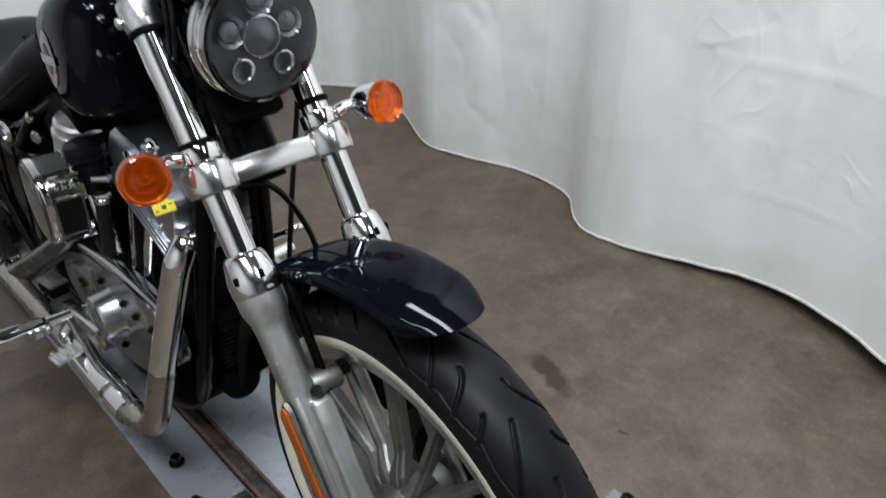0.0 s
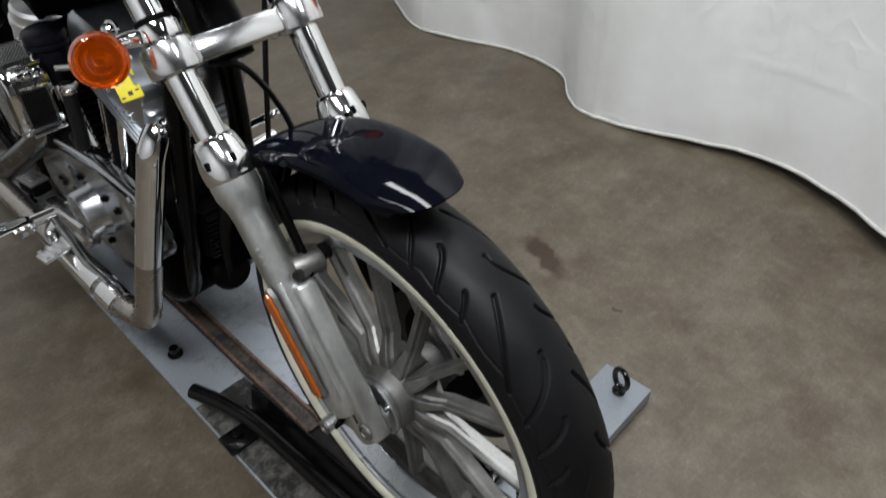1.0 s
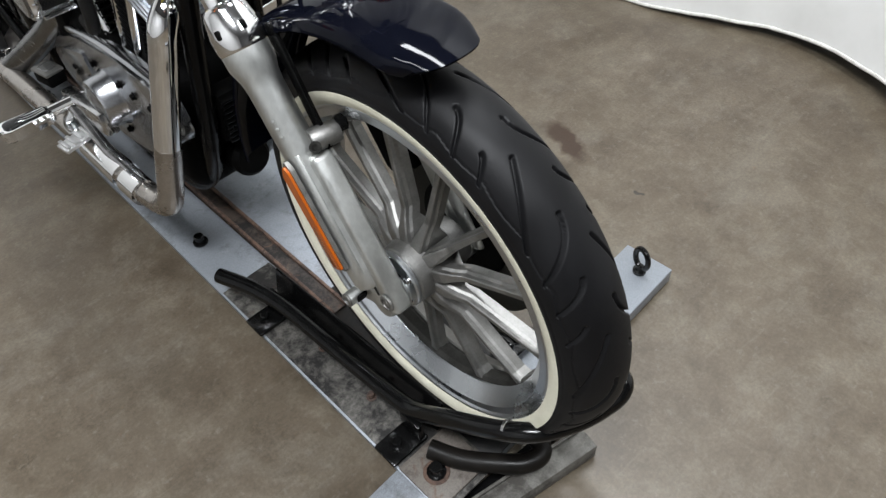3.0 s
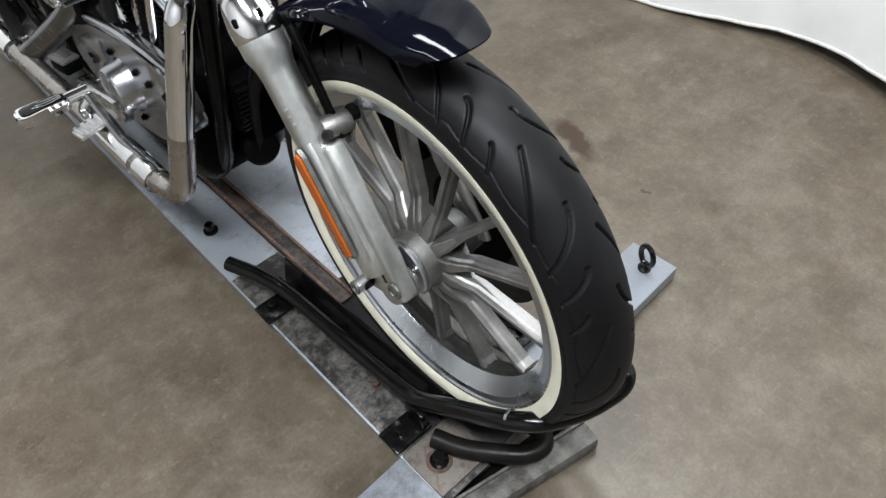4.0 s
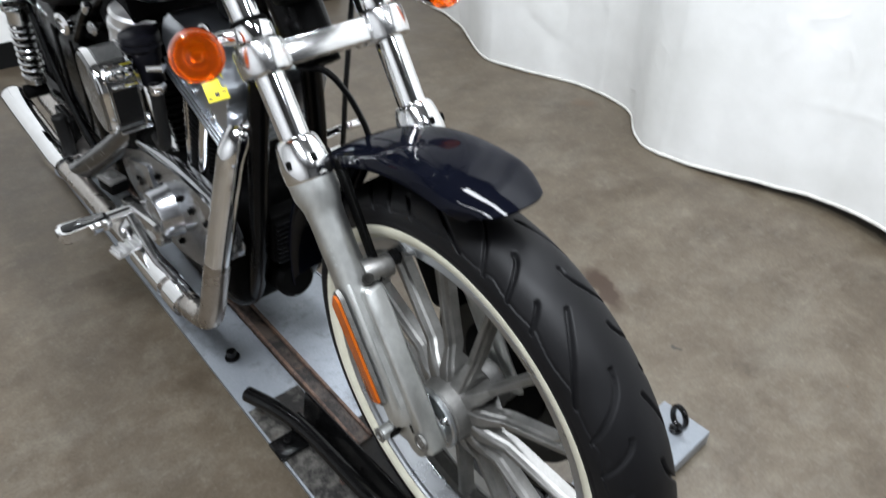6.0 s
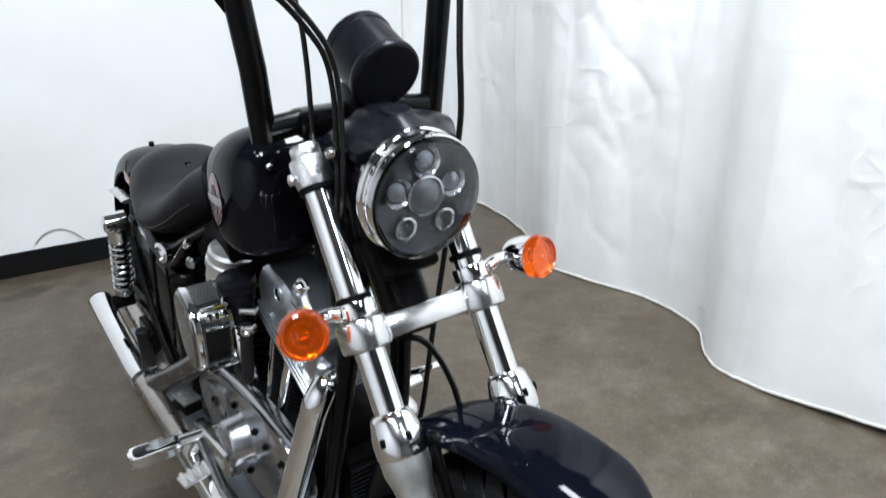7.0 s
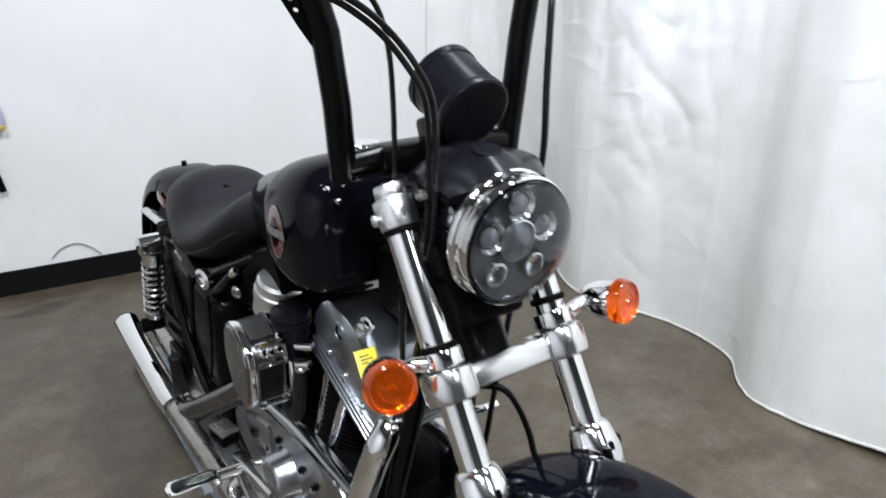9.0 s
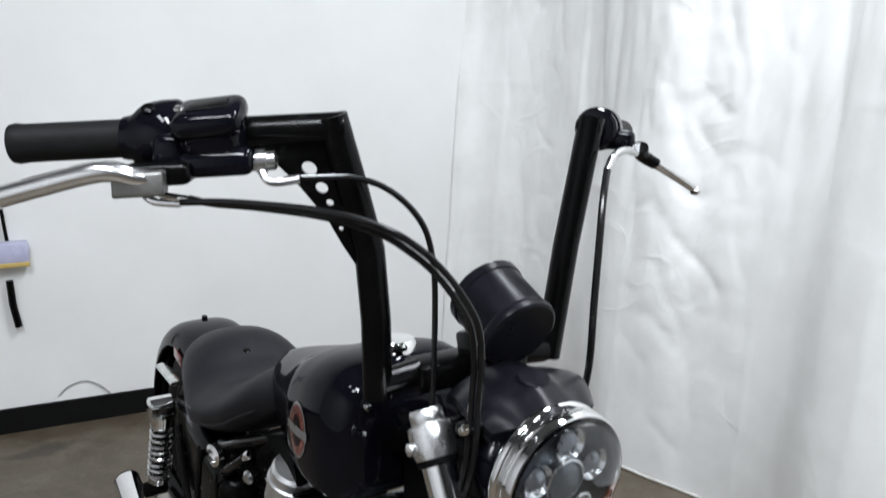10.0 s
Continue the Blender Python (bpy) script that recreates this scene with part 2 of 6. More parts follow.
def make_concrete():
    m, nt, b = material("sealed_concrete")
    v = coords(nt)
    big, mid, fine = noise_tex(nt, v, 0.9, 4, 0.55, 0.6), noise_tex(nt, v, 6.5, 9, 0.72, 0.2), noise_tex(nt, v, 160, 4)
    base = ramp(nt, mid, [(0.30, (0.042, 0.030, 0.018)), (0.45, (0.076, 0.058, 0.038)), (0.57, (0.104, 0.083, 0.057)), (0.72, (0.162, 0.137, 0.102))])
    base = mix_col(nt, math_node(nt, "MULTIPLY", big, 0.55), base, (0.072, 0.056, 0.040))
    base = mix_col(nt, ramp(nt, noise_tex(nt, coords(nt, (1, 4, 1)), 14, 7, 0.75, 0.5), [(0.58, grey(0)), (0.72, grey(0.35))]), base, (0.046, 0.035, 0.023))
    base = mix_col(nt, ramp(nt, noise_tex(nt, coords(nt), 45, 5, 0.7), [(0.58, grey(0)), (0.72, grey(0.45))]), base, (0.165, 0.150, 0.122))
    base = mix_col(nt, ramp(nt, noise_tex(nt, coords(nt, (1, 1.6, 1)), 3.4, 9, 0.74, 0.25), [(0.5, grey(0)), (0.68, grey(0.5))]), base, (0.155, 0.138, 0.110))
    base = mix_col(nt, ramp(nt, noise_tex(nt, coords(nt, (1.5, 1, 1)), 4.3, 9, 0.76, 0.3), [(0.54, grey(0)), (0.7, grey(0.55))]), base, (0.050, 0.037, 0.024))
    for turn, stretch, size, lo, hi, amount, tone in ((25, 9.0, 5.0, 0.58, 0.72, 0.26, (0.19, 0.172, 0.135)), (-50, 14.0, 8.0, 0.60, 0.74, 0.22, (0.17, 0.153, 0.118)), (70, 7.0, 5.0, 0.58, 0.72, 0.32, (0.060, 0.046, 0.027))):
        tcs = nt.nodes.new("ShaderNodeTexCoord")
        mps = nt.nodes.new("ShaderNodeMapping")
        mps.inputs["Rotation"].default_value = (0, 0, radians(turn))
        mps.inputs["Scale"].default_value = (1, stretch, 1)
        link(nt, tcs.outputs["Object"], mps.inputs["Vector"])
        base = mix_col(nt, ramp(nt, noise_tex(nt, mps.outputs["Vector"], size, 9, 0.72, 0.6), [(lo, grey(0)), (hi, grey(amount))]), base, tone)
    base = mix_col(nt, ramp(nt, noise_tex(nt, v, 16, 12, 0.8, 0.3), [(0.50, grey(0)), (0.66, grey(0.38))]), base, (0.066, 0.053, 0.034))
    base = mix_col(nt, ramp(nt, noise_tex(nt, coords(nt, (1.2, 0.9, 1)), 19, 12, 0.8, 0.3), [(0.50, grey(0)), (0.68, grey(0.36))]), base, (0.165, 0.145, 0.108))
    base = mix_col(nt, 0.45, base, ramp(nt, fine, [(0.3, grey(0.3)), (0.7, grey(0.62))]), "OVERLAY")
    # stains with their own shape
    tc = nt.nodes.new("ShaderNodeTexCoord")
    warp = nt.nodes.new("ShaderNodeTexNoise")
    warp.inputs["Scale"].default_value = 22
    link(nt, tc.outputs["Object"], warp.inputs["Vector"])
    vm = nt.nodes.new("ShaderNodeVectorMath")
    vm.operation = "SCALE"
    link(nt, warp.outputs["Color"], vm.inputs[0])
    vm.inputs["Scale"].default_value = 0.06
    ad = nt.nodes.new("ShaderNodeVectorMath")
    link(nt, tc.outputs["Object"], ad.inputs[0])
    link(nt, vm.outputs[0], ad.inputs[1])
    for (sx, sy, rx, ry, turn, colour, amount) in [
        (0.682, 0.285, 0.034, 0.095, -22, (0.028, 0.013, 0.005), 0.95),
        (1.385, 0.985, 0.035, 0.05, 30, (0.09, 0.055, 0.03), 0.5),
        (0.647, 0.047, 0.009, 0.010, 0, (0.02, 0.016, 0.014), 0.8),
        (-0.34, 2.45, 0.12, 0.05, 10, (0.03, 0.026, 0.022), 0.6),
    ]:
        mp = nt.nodes.new("ShaderNodeMapping")
        mp.vector_type = "TEXTURE"
        mp.inputs["Location"].default_value = (sx + 0.03, sy + 0.03, 0)
        mp.inputs["Rotation"].default_value = (0, 0, radians(turn))
        mp.inputs["Scale"].default_value = (rx, ry, 1)
        link(nt, ad.outputs[0], mp.inputs["Vector"])
        ln = nt.nodes.new("ShaderNodeVectorMath")
        ln.operation = "LENGTH"
        link(nt, mp.outputs[0], ln.inputs[0])
        mask = ramp(nt, ln.outputs["Value"], [(0.55, grey(amount)), (1.0, grey(0))])
        base = mix_col(nt, mask, base, colour)
    link(nt, base, b.inputs["Base Color"])
    link(nt, ramp(nt, mid, [(0.3, grey(0.32)), (0.7, grey(0.52))]), b.inputs["Roughness"])
    bump(nt, b, math_node(nt, "ADD", mid, math_node(nt, "MULTIPLY", fine, 0.5)), 0.1, 0.004)
    return m


CONCRETE = make_concrete()


def make_wall():
    m, nt, b = material("white_wall_paint")
    v = coords(nt)
    n1, n2 = noise_tex(nt, v, 1.3, 5, 0.55), noise_tex(nt, v, 90, 4)
    link(nt, ramp(nt, n1, [(0.3, (0.70, 0.70, 0.68)), (0.7, (0.80, 0.80, 0.79))]), b.inputs["Base Color"])
    b.inputs["Roughness"].default_value = 0.55
    bump(nt, b, n2, 0.12, 0.002)
    return m


WALL = make_wall()


def make_cloth():
    m, nt, b = material("white_curtain_cloth")
    v = coords(nt)
    n1, n2 = noise_tex(nt, v, 2.2, 6, 0.6), noise_tex(nt, v, 700, 2)
    link(nt, ramp(nt, n1, [(0.25, (0.66, 0.66, 0.63)), (0.6, (0.82, 0.82, 0.80))]), b.inputs["Base Color"])
    b.inputs["Roughness"].default_value = 0.5
    b.inputs["Sheen Weight"].default_value = 0.15
    def ridges(scale, stretch, width):
        n = noise_tex(nt, coords(nt, stretch), scale, 1, 0.4, 0.4)
        dist = math_node(nt, "ABSOLUTE", math_node(nt, "SUBTRACT", n, 0.5), 0)
        return ramp(nt, dist, [(0.0, grey(1)), (width, grey(0))])
    patch = ramp(nt, noise_tex(nt, coords(nt, (1, 1, 0.7)), 1.7, 3), [(0.43, grey(0.1)), (0.62, grey(1))])
    fold = math_node(nt, "ADD", math_node(nt, "MULTIPLY", ridges(3.4, (1, 1, 1.3), 0.05), 0.8), math_node(nt, "MULTIPLY", ridges(7.5, (1, 1.3, 0.9), 0.06), 0.45))
    height = math_node(nt, "ADD", math_node(nt, "MULTIPLY", fold, patch), math_node(nt, "MULTIPLY", n2, 0.06))
    bump(nt, b, height, 0.24, 0.006)
    return m


CLOTH = make_cloth()
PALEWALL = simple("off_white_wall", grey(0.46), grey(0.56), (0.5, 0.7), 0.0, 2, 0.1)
GREYWALL = simple("grey_wall", grey(0.2), grey(0.27), (0.5, 0.7), 0.0, 2, 0.1)
DARKWALL = simple("dark_grey_wall", grey(0.07), grey(0.11), (0.5, 0.7), 0.0, 2, 0.1)
HEMCLOTH = simple("hem_webbing", (0.42, 0.41, 0.37), (0.72, 0.71, 0.67), (0.6, 0.8), 0.0, 60, 0.4)


# ---- mesh helpers ----
def thing(name, loc, label, category, group="", kind=""):
    ob = new(name)
    ob.empty_display_size = 0.1
    ob.location = loc
    return tagged(ob, label, category, group, kind)


def part(name, bm, mat, parent, label="", smooth=True, sharp=35):
    """Links a bmesh, built in world places, as one mesh under a thing or a part."""
    me = bpy.data.meshes.new(name)
    bmesh.ops.recalc_face_normals(bm, faces=bm.faces)
    bm.to_mesh(me)
    bm.free()
    me.materials.append(mat)
    if smooth:
        me.polygons.foreach_set("use_smooth", [True] * len(me.polygons))
        me.set_sharp_from_angle(angle=radians(sharp))
    ob = new(name, me)
    if parent is not None:
        ob.parent = parent
        if parent.type == "EMPTY":
            ob.matrix_parent_inverse = Matrix.Translation(-parent.location)
    if label:
        ob["label"] = label
    return ob


def vec(p):
    return Vector(p)


def frame_of(origin, z, xhint=(1, 0, 0)):
    """A matrix at origin whose z axis is z."""
    z = vec(z).normalized()
    x = vec(xhint) - z * vec(xhint).dot(z)
    if x.length < 1e-4:
        x = vec((0, 1, 0)) - z * z.y
    x.normalize()
    y = z.cross(x)
    m = Matrix((x, y, z)).transposed().to_4x4()
    m.translation = origin
    return m


def rings_bm(rings, close_ends=True, closed_loop=True, bm=None):
    bm = bm or bmesh.new()
    vs = [[bm.verts.new(p) for p in r] for r in rings]
    n = len(vs[0])
    for a, b in zip(vs, vs[1:]):
        for i in range(n if closed_loop else n - 1):
            j = (i + 1) % n
            bm.faces.new((a[i], a[j], b[j], b[i]))
    if close_ends and closed_loop:
        for r, flip in ((vs[0], True), (vs[-1], False)):
            bm.faces.new(list(reversed(r)) if flip else r)
    return bm


def lathe(profile, m, seg=32, bm=None, cap=True):
    """Turns (radius, height) pairs about the z axis of m."""
    rings = []
    for r, h in profile:
        r = max(r, 0.0003)
        rings.append([m @ Vector((r * math.cos(2 * math.pi * i / seg), r * math.sin(2 * math.pi * i / seg), h)) for i in range(seg)])
    return rings_bm(rings, cap, True, bm)


def spline(pts, n=8):
    """A smooth line through points."""
    pts = [vec(p) for p in pts]
    if len(pts) < 3:
        return pts
    out = []
    ext = [pts[0] * 2 - pts[1]] + pts + [pts[-1] * 2 - pts[-2]]
    for k in range(1, len(ext) - 2):
        p0, p1, p2, p3 = ext[k - 1:k + 3]
        for i in range(n):
            t = i / n
            out.append(0.5 * ((2 * p1) + (p2 - p0) * t + (2 * p0 - 5 * p1 + 4 * p2 - p3) * t * t + (3 * p1 - p0 - 3 * p2 + p3) * t ** 3))
    out.append(pts[-1])
    return out


def sweep(pts, r, seg=12, bm=None, flat=None):
    """A tube along a line; r one radius or one per point; flat squeezes the second axis."""
    pts = [vec(p) for p in pts]
    rs = r if isinstance(r, (list, tuple)) else [r] * len(pts)
    if len(rs) != len(pts):
        rs = [rs[0] + (rs[-1] - rs[0]) * i / (len(pts) - 1) for i in range(len(pts))]
    rings, side = [], None
    for i, p in enumerate(pts):
        d = (pts[min(i + 1, len(pts) - 1)] - pts[max(i - 1, 0)]).normalized()
        if side is None:
            side = d.orthogonal().normalized() if abs(d.z) > 0.95 else d.cross(Vector((0, 0, 1))).normalized()
        side = (side - d * side.dot(d)).normalized()
        up = d.cross(side)
        rings.append([p + (side * math.cos(a) + up * math.sin(a) * (flat or 1)) * rs[i] for a in (2 * math.pi * k / seg for k in range(seg))])
    return rings_bm(rings, True, True, bm)


def box(size, m, bev=0.003, bm=None, seg=2):
    tmp = bmesh.new()
    bmesh.ops.create_cube(tmp, size=1)
    for v in tmp.verts:
        v.co = Vector((v.co.x * size[0], v.co.y * size[1], v.co.z * size[2]))
    if bev:
        bmesh.ops.bevel(tmp, geom=list(tmp.edges), offset=min(bev, min(size) * 0.45), segments=seg, affect="EDGES", profile=0.5)
    tmp.transform(m)
    return merge(bm, tmp)


def merge(bm, tmp):
    if bm is None:
        return tmp
    me = bpy.data.meshes.new("tmp")
    tmp.to_mesh(me)
    tmp.free()
    bm.from_mesh(me)
    bpy.data.meshes.remove(me)
    return bm


def prism(poly, depth, m, bev=0.003, bm=None):
    """A flat outline in the xy plane of m, as thick as depth along z, with rounded edges."""
    tmp = bmesh.new()
    lo = [tmp.verts.new((x, y, 0)) for x, y in poly]
    hi = [tmp.verts.new((x, y, depth)) for x, y in poly]
    n = len(poly)
    tmp.faces.new(list(reversed(lo)))
    tmp.faces.new(hi)
    for i in range(n):
        tmp.faces.new((lo[i], lo[(i + 1) % n], hi[(i + 1) % n], hi[i]))
    if bev:
        bmesh.ops.bevel(tmp, geom=[e for e in tmp.edges], offset=bev, segments=2, affect="EDGES", profile=0.5)
    tmp.transform(m)
    return merge(bm, tmp)


def round_poly(pts, r=0.01, n=5):
    """Rounds the corners of a 2D outline."""
    out = []
    k = len(pts)
    for i in range(k):
        p, a, b = Vector(pts[i]), Vector(pts[i - 1]), Vector(pts[(i + 1) % k])
        da, db = (a - p), (b - p)
        q = min(r, da.length * 0.45, db.length * 0.45)
        s, e = p + da.normalized() * q, p + db.normalized() * q
        for j in range(n + 1):
            t = j / n
            out.append(tuple((1 - t) ** 2 * s + 2 * t * (1 - t) * p + t * t * e))
    return out


def bolt(at, axis, r, h, mat, parent, name="bolt", sides=6):
    bm = lathe([(r * 1.5, 0), (r * 1.5, h * 0.2), (r, h * 0.22), (r, h * 0.9), (r * 0.85, h)], frame_of(at, axis), sides * 2)
    return part(name, bm, mat, parent)


def super_ring(y, cx, hw, z0, z1, p=2.6, n=28, top=1.0):
    """A rounded closed section across the bike at y."""
    zc, hh, out = (z0 + z1) / 2, (z1 - z0) / 2, []
    for i in range(n):
        a = 2 * math.pi * i / n
        c, s = math.cos(a), math.sin(a)
        w = hw * (1 - (1 - top) * max(0, s))
        out.append(Vector((cx + w * math.copysign(abs(c) ** (2 / p), c), y, zc + hh * math.copysign(abs(s) ** (2 / p), s))))
    return out


# ---- the room ----
WALL_TURN = -5.8


def wall_at(x, out=0.0):
    """A place on the plan along the back wall's face, or that far behind it."""
    t = math.tan(radians(WALL_TURN))
    return x - out * math.sin(radians(WALL_TURN)), 2.61 + t * x + out * math.cos(radians(WALL_TURN))


def room():
    def slab(name, size, at, mat, label, category):
        ob = part(name, box(size, pose(*at), 0), mat, None, "", False)
        tagged(ob, label, category, kind="structure")
        return ob

    slab("floor", (8.4, 9.4, 0.2), (-0.8, -0.7, -0.1), CONCRETE, "brown-grey sealed concrete floor with dark stains", "floor")
    slab("wall_north", (8.4, 0.2, CEIL), (*wall_at(-0.8, 0.1), CEIL / 2, 0, 0, WALL_TURN), WALL, "white painted smooth back wall", "wall")
    slab("wall_south", (8.4, 0.2, CEIL), (-0.8, -5.3, CEIL / 2), DARKWALL, "dark grey wall behind the camera", "wall")
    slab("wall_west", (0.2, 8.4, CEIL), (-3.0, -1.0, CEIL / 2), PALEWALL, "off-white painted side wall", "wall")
    slab("wall_east", (0.2, 7.9, CEIL), (3.3, -1.25, CEIL / 2), WALL, "white painted wall behind the curtain", "wall")
    slab("ceiling", (8.4, 9.0, 0.2), (-0.8, -0.9, CEIL + 0.1), DARKWALL, "dark grey ceiling", "ceiling")
    slab("baseboard", (4.32, 0.012, 0.094), (*wall_at(-0.70, -0.006), 0.047, 0, 0, WALL_TURN), BASEB, "black vinyl baseboard along the white wall", "baseboard")
    for lx, ly, _ in LAMPS:
        lt = thing("ceiling_light", (lx, ly, CEIL), "white enamelled fluorescent ceiling batten", "ceiling light", "ceiling lights")
        part("housing", box((0.32, 1.26, 0.1), pose(lx, ly, CEIL - 0.055), 0.01), LAMPCASE, lt)
        part("diffuser", box((0.28, 1.2, 0.012), pose(lx, ly, CEIL - 0.112), 0.004), GLOW, lt, "glowing white diffuser")


HEM = [(1.34, 2.468), (1.45, 2.40), (1.54, 2.29), (1.60, 2.16), (1.545, 1.83), (1.39, 1.50), (1.425, 1.25), (1.478, 1.05), (1.455, 0.84), (1.305, 0.67),
       (1.298, 0.48), (1.350, 0.28), (1.388, 0.08), (1.325, -0.13), (1.225, -0.32), (1.22, -0.55), (1.33, -0.8), (1.38, -1.1), (1.24, -1.4), (1.3, -1.8), (1.4, -2.2), (1.25, -2.6), (1.3, -3.2)]


def curtain():
    ct = thing("curtain", (1.4, 0, 0), "white creased cloth curtain hanging to the concrete floor", "curtain")
    line = spline([(x, y, 0) for x, y in HEM], 10)
    # even steps along the hem
    cum = [0.0]
    for a, b in zip(line, line[1:]):
        cum.append(cum[-1] + (b - a).length)
    total, step = cum[-1], 0.0135
    ns, nz, top = int(total / step), 190, 2.75
    sx, sy = [p.x for p in line], [p.y for p in line]
    s = np.linspace(0, total, ns)
    px, py = np.interp(s, cum, sx), np.interp(s, cum, sy)
    tx, ty = np.gradient(px), np.gradient(py)
    ln = np.hypot(tx, ty)
    nx, ny = -ty / ln, tx / ln
    zs = 0.006 + (top - 0.006) * (np.linspace(0, 1, nz) ** 1.15)
    verts = []
    for k, z in enumerate(zs):
        keep = 1 - 0.45 * min(1, z / 2.6)
        for i in range(ns):
            u = s[i]
            x = 1.43 + (px[i] - 1.43) * keep
            calm = 0.45 + 0.55 * max(0.0, min(1.0, (2.0 - py[i]) / 0.6))
            d = 0.055 * calm * noise.noise((u * 2.4, z * 0.2, 3.0)) * min(1, 0.15 + 0.8 * z)
            d += 0.016 * noise.noise((u * 6.5 + z * 0.5, z * 0.5, 7.0)) * min(1, 0.3 + z)
            patch = max(0.0, noise.noise((u * 1.3, z * 1.1, 31.0)) + 0.2)
            r = 1 - abs(noise.noise((u * 6.5 + 0.9 * z, z * 0.9, 11.0)))
            d += 0.014 * patch * r ** 5
            r2 = 1 - abs(noise.noise((u * 13.0 - z * 1.2, z * 2.6, 21.0)))
            d += 0.008 * patch * r2 ** 4
            d += 0.010 * noise.noise((u * 9.5, z * 0.3, 51.0)) * min(1, z)
            # crumpled stretches
            cr = math.exp(-((py[i] - 1.22) / 0.22) ** 2) + 0.7 * math.exp(-((py[i] - 2.1) / 0.2) ** 2) + 0.35 * math.exp(-((py[i] - 0.25) / 0.2) ** 2)
            if cr > 0.05:
                r3 = 1 - abs(noise.noise((u * 7.0 + 2.5 * z, z * 3.6 - u * 2.0, 61.0)))
                r4 = 1 - abs(noise.noise((u * 20.0 - 3 * z, z * 11.0, 71.0)))
                d += cr * (0.0085 * r3 ** 7 + 0.0030 * r4 ** 5) * min(1, 0.25 + z)
            # packing creases
            for c in (0.27, 0.62, 0.97, 1.32, 1.67, 2.02):
                d -= (0.0055 * max(0.0, noise.noise((u * 1.7, c * 3.1, 40.0)) + 0.1)) * math.exp(-((z - c - 0.012 * noise.noise((u * 2, c, 0))) / 0.008) ** 2)
            q = (u + 0.02 * noise.noise((z * 2, 5, 1))) % 0.47
            d -= 0.004 * math.exp(-((q - 0.23) / 0.008) ** 2)
            lift = 0.052 * max(0.0, min(1.0, (0.55 - py[i]) / 0.85)) * max(0.0, 1 - z / 0.6)
            verts.append((x + nx[i] * d, py[i] + ny[i] * d, z + lift))
    faces = []
    for k in range(nz - 1):
        for i in range(ns - 1):
            a = k * ns + i
            faces.append((a, a + 1, a + ns + 1, a + ns))
    me = bpy.data.meshes.new("cloth")
    me.from_pydata(verts, [], faces)
    me.polygons.foreach_set("use_smooth", [True] * len(faces))
    me.materials.append(CLOTH)
    ob = new("cloth", me)
    ob.parent = ct
    ob.matrix_parent_inverse = Matrix.Translation(-ct.location)
    md = ob.modifiers.new("thick", "SOLIDIFY")
    md.thickness, md.offset = 0.002, 0
    hem = [Vector(verts[i]) + Vector((0, 0, 0.004 * noise.noise((s[i] * 9, 0, 0)))) for i in range(0, ns, 2)]
    part("hem", sweep(hem, 0.0055, 8), HEMCLOTH, ct, "thick off-white stitched hem")
    part("rail", sweep([(1.43, 2.5, top + 0.02), (1.43, -3.2, top + 0.02)], 0.014, 12), BLACK, ct)
    for y in (2.3, 0.6, -1.1, -2.8):
        part("hanger", sweep([(1.43, y, top + 0.02), (1.43, y, CEIL)], 0.005, 8), BLACK, ct)


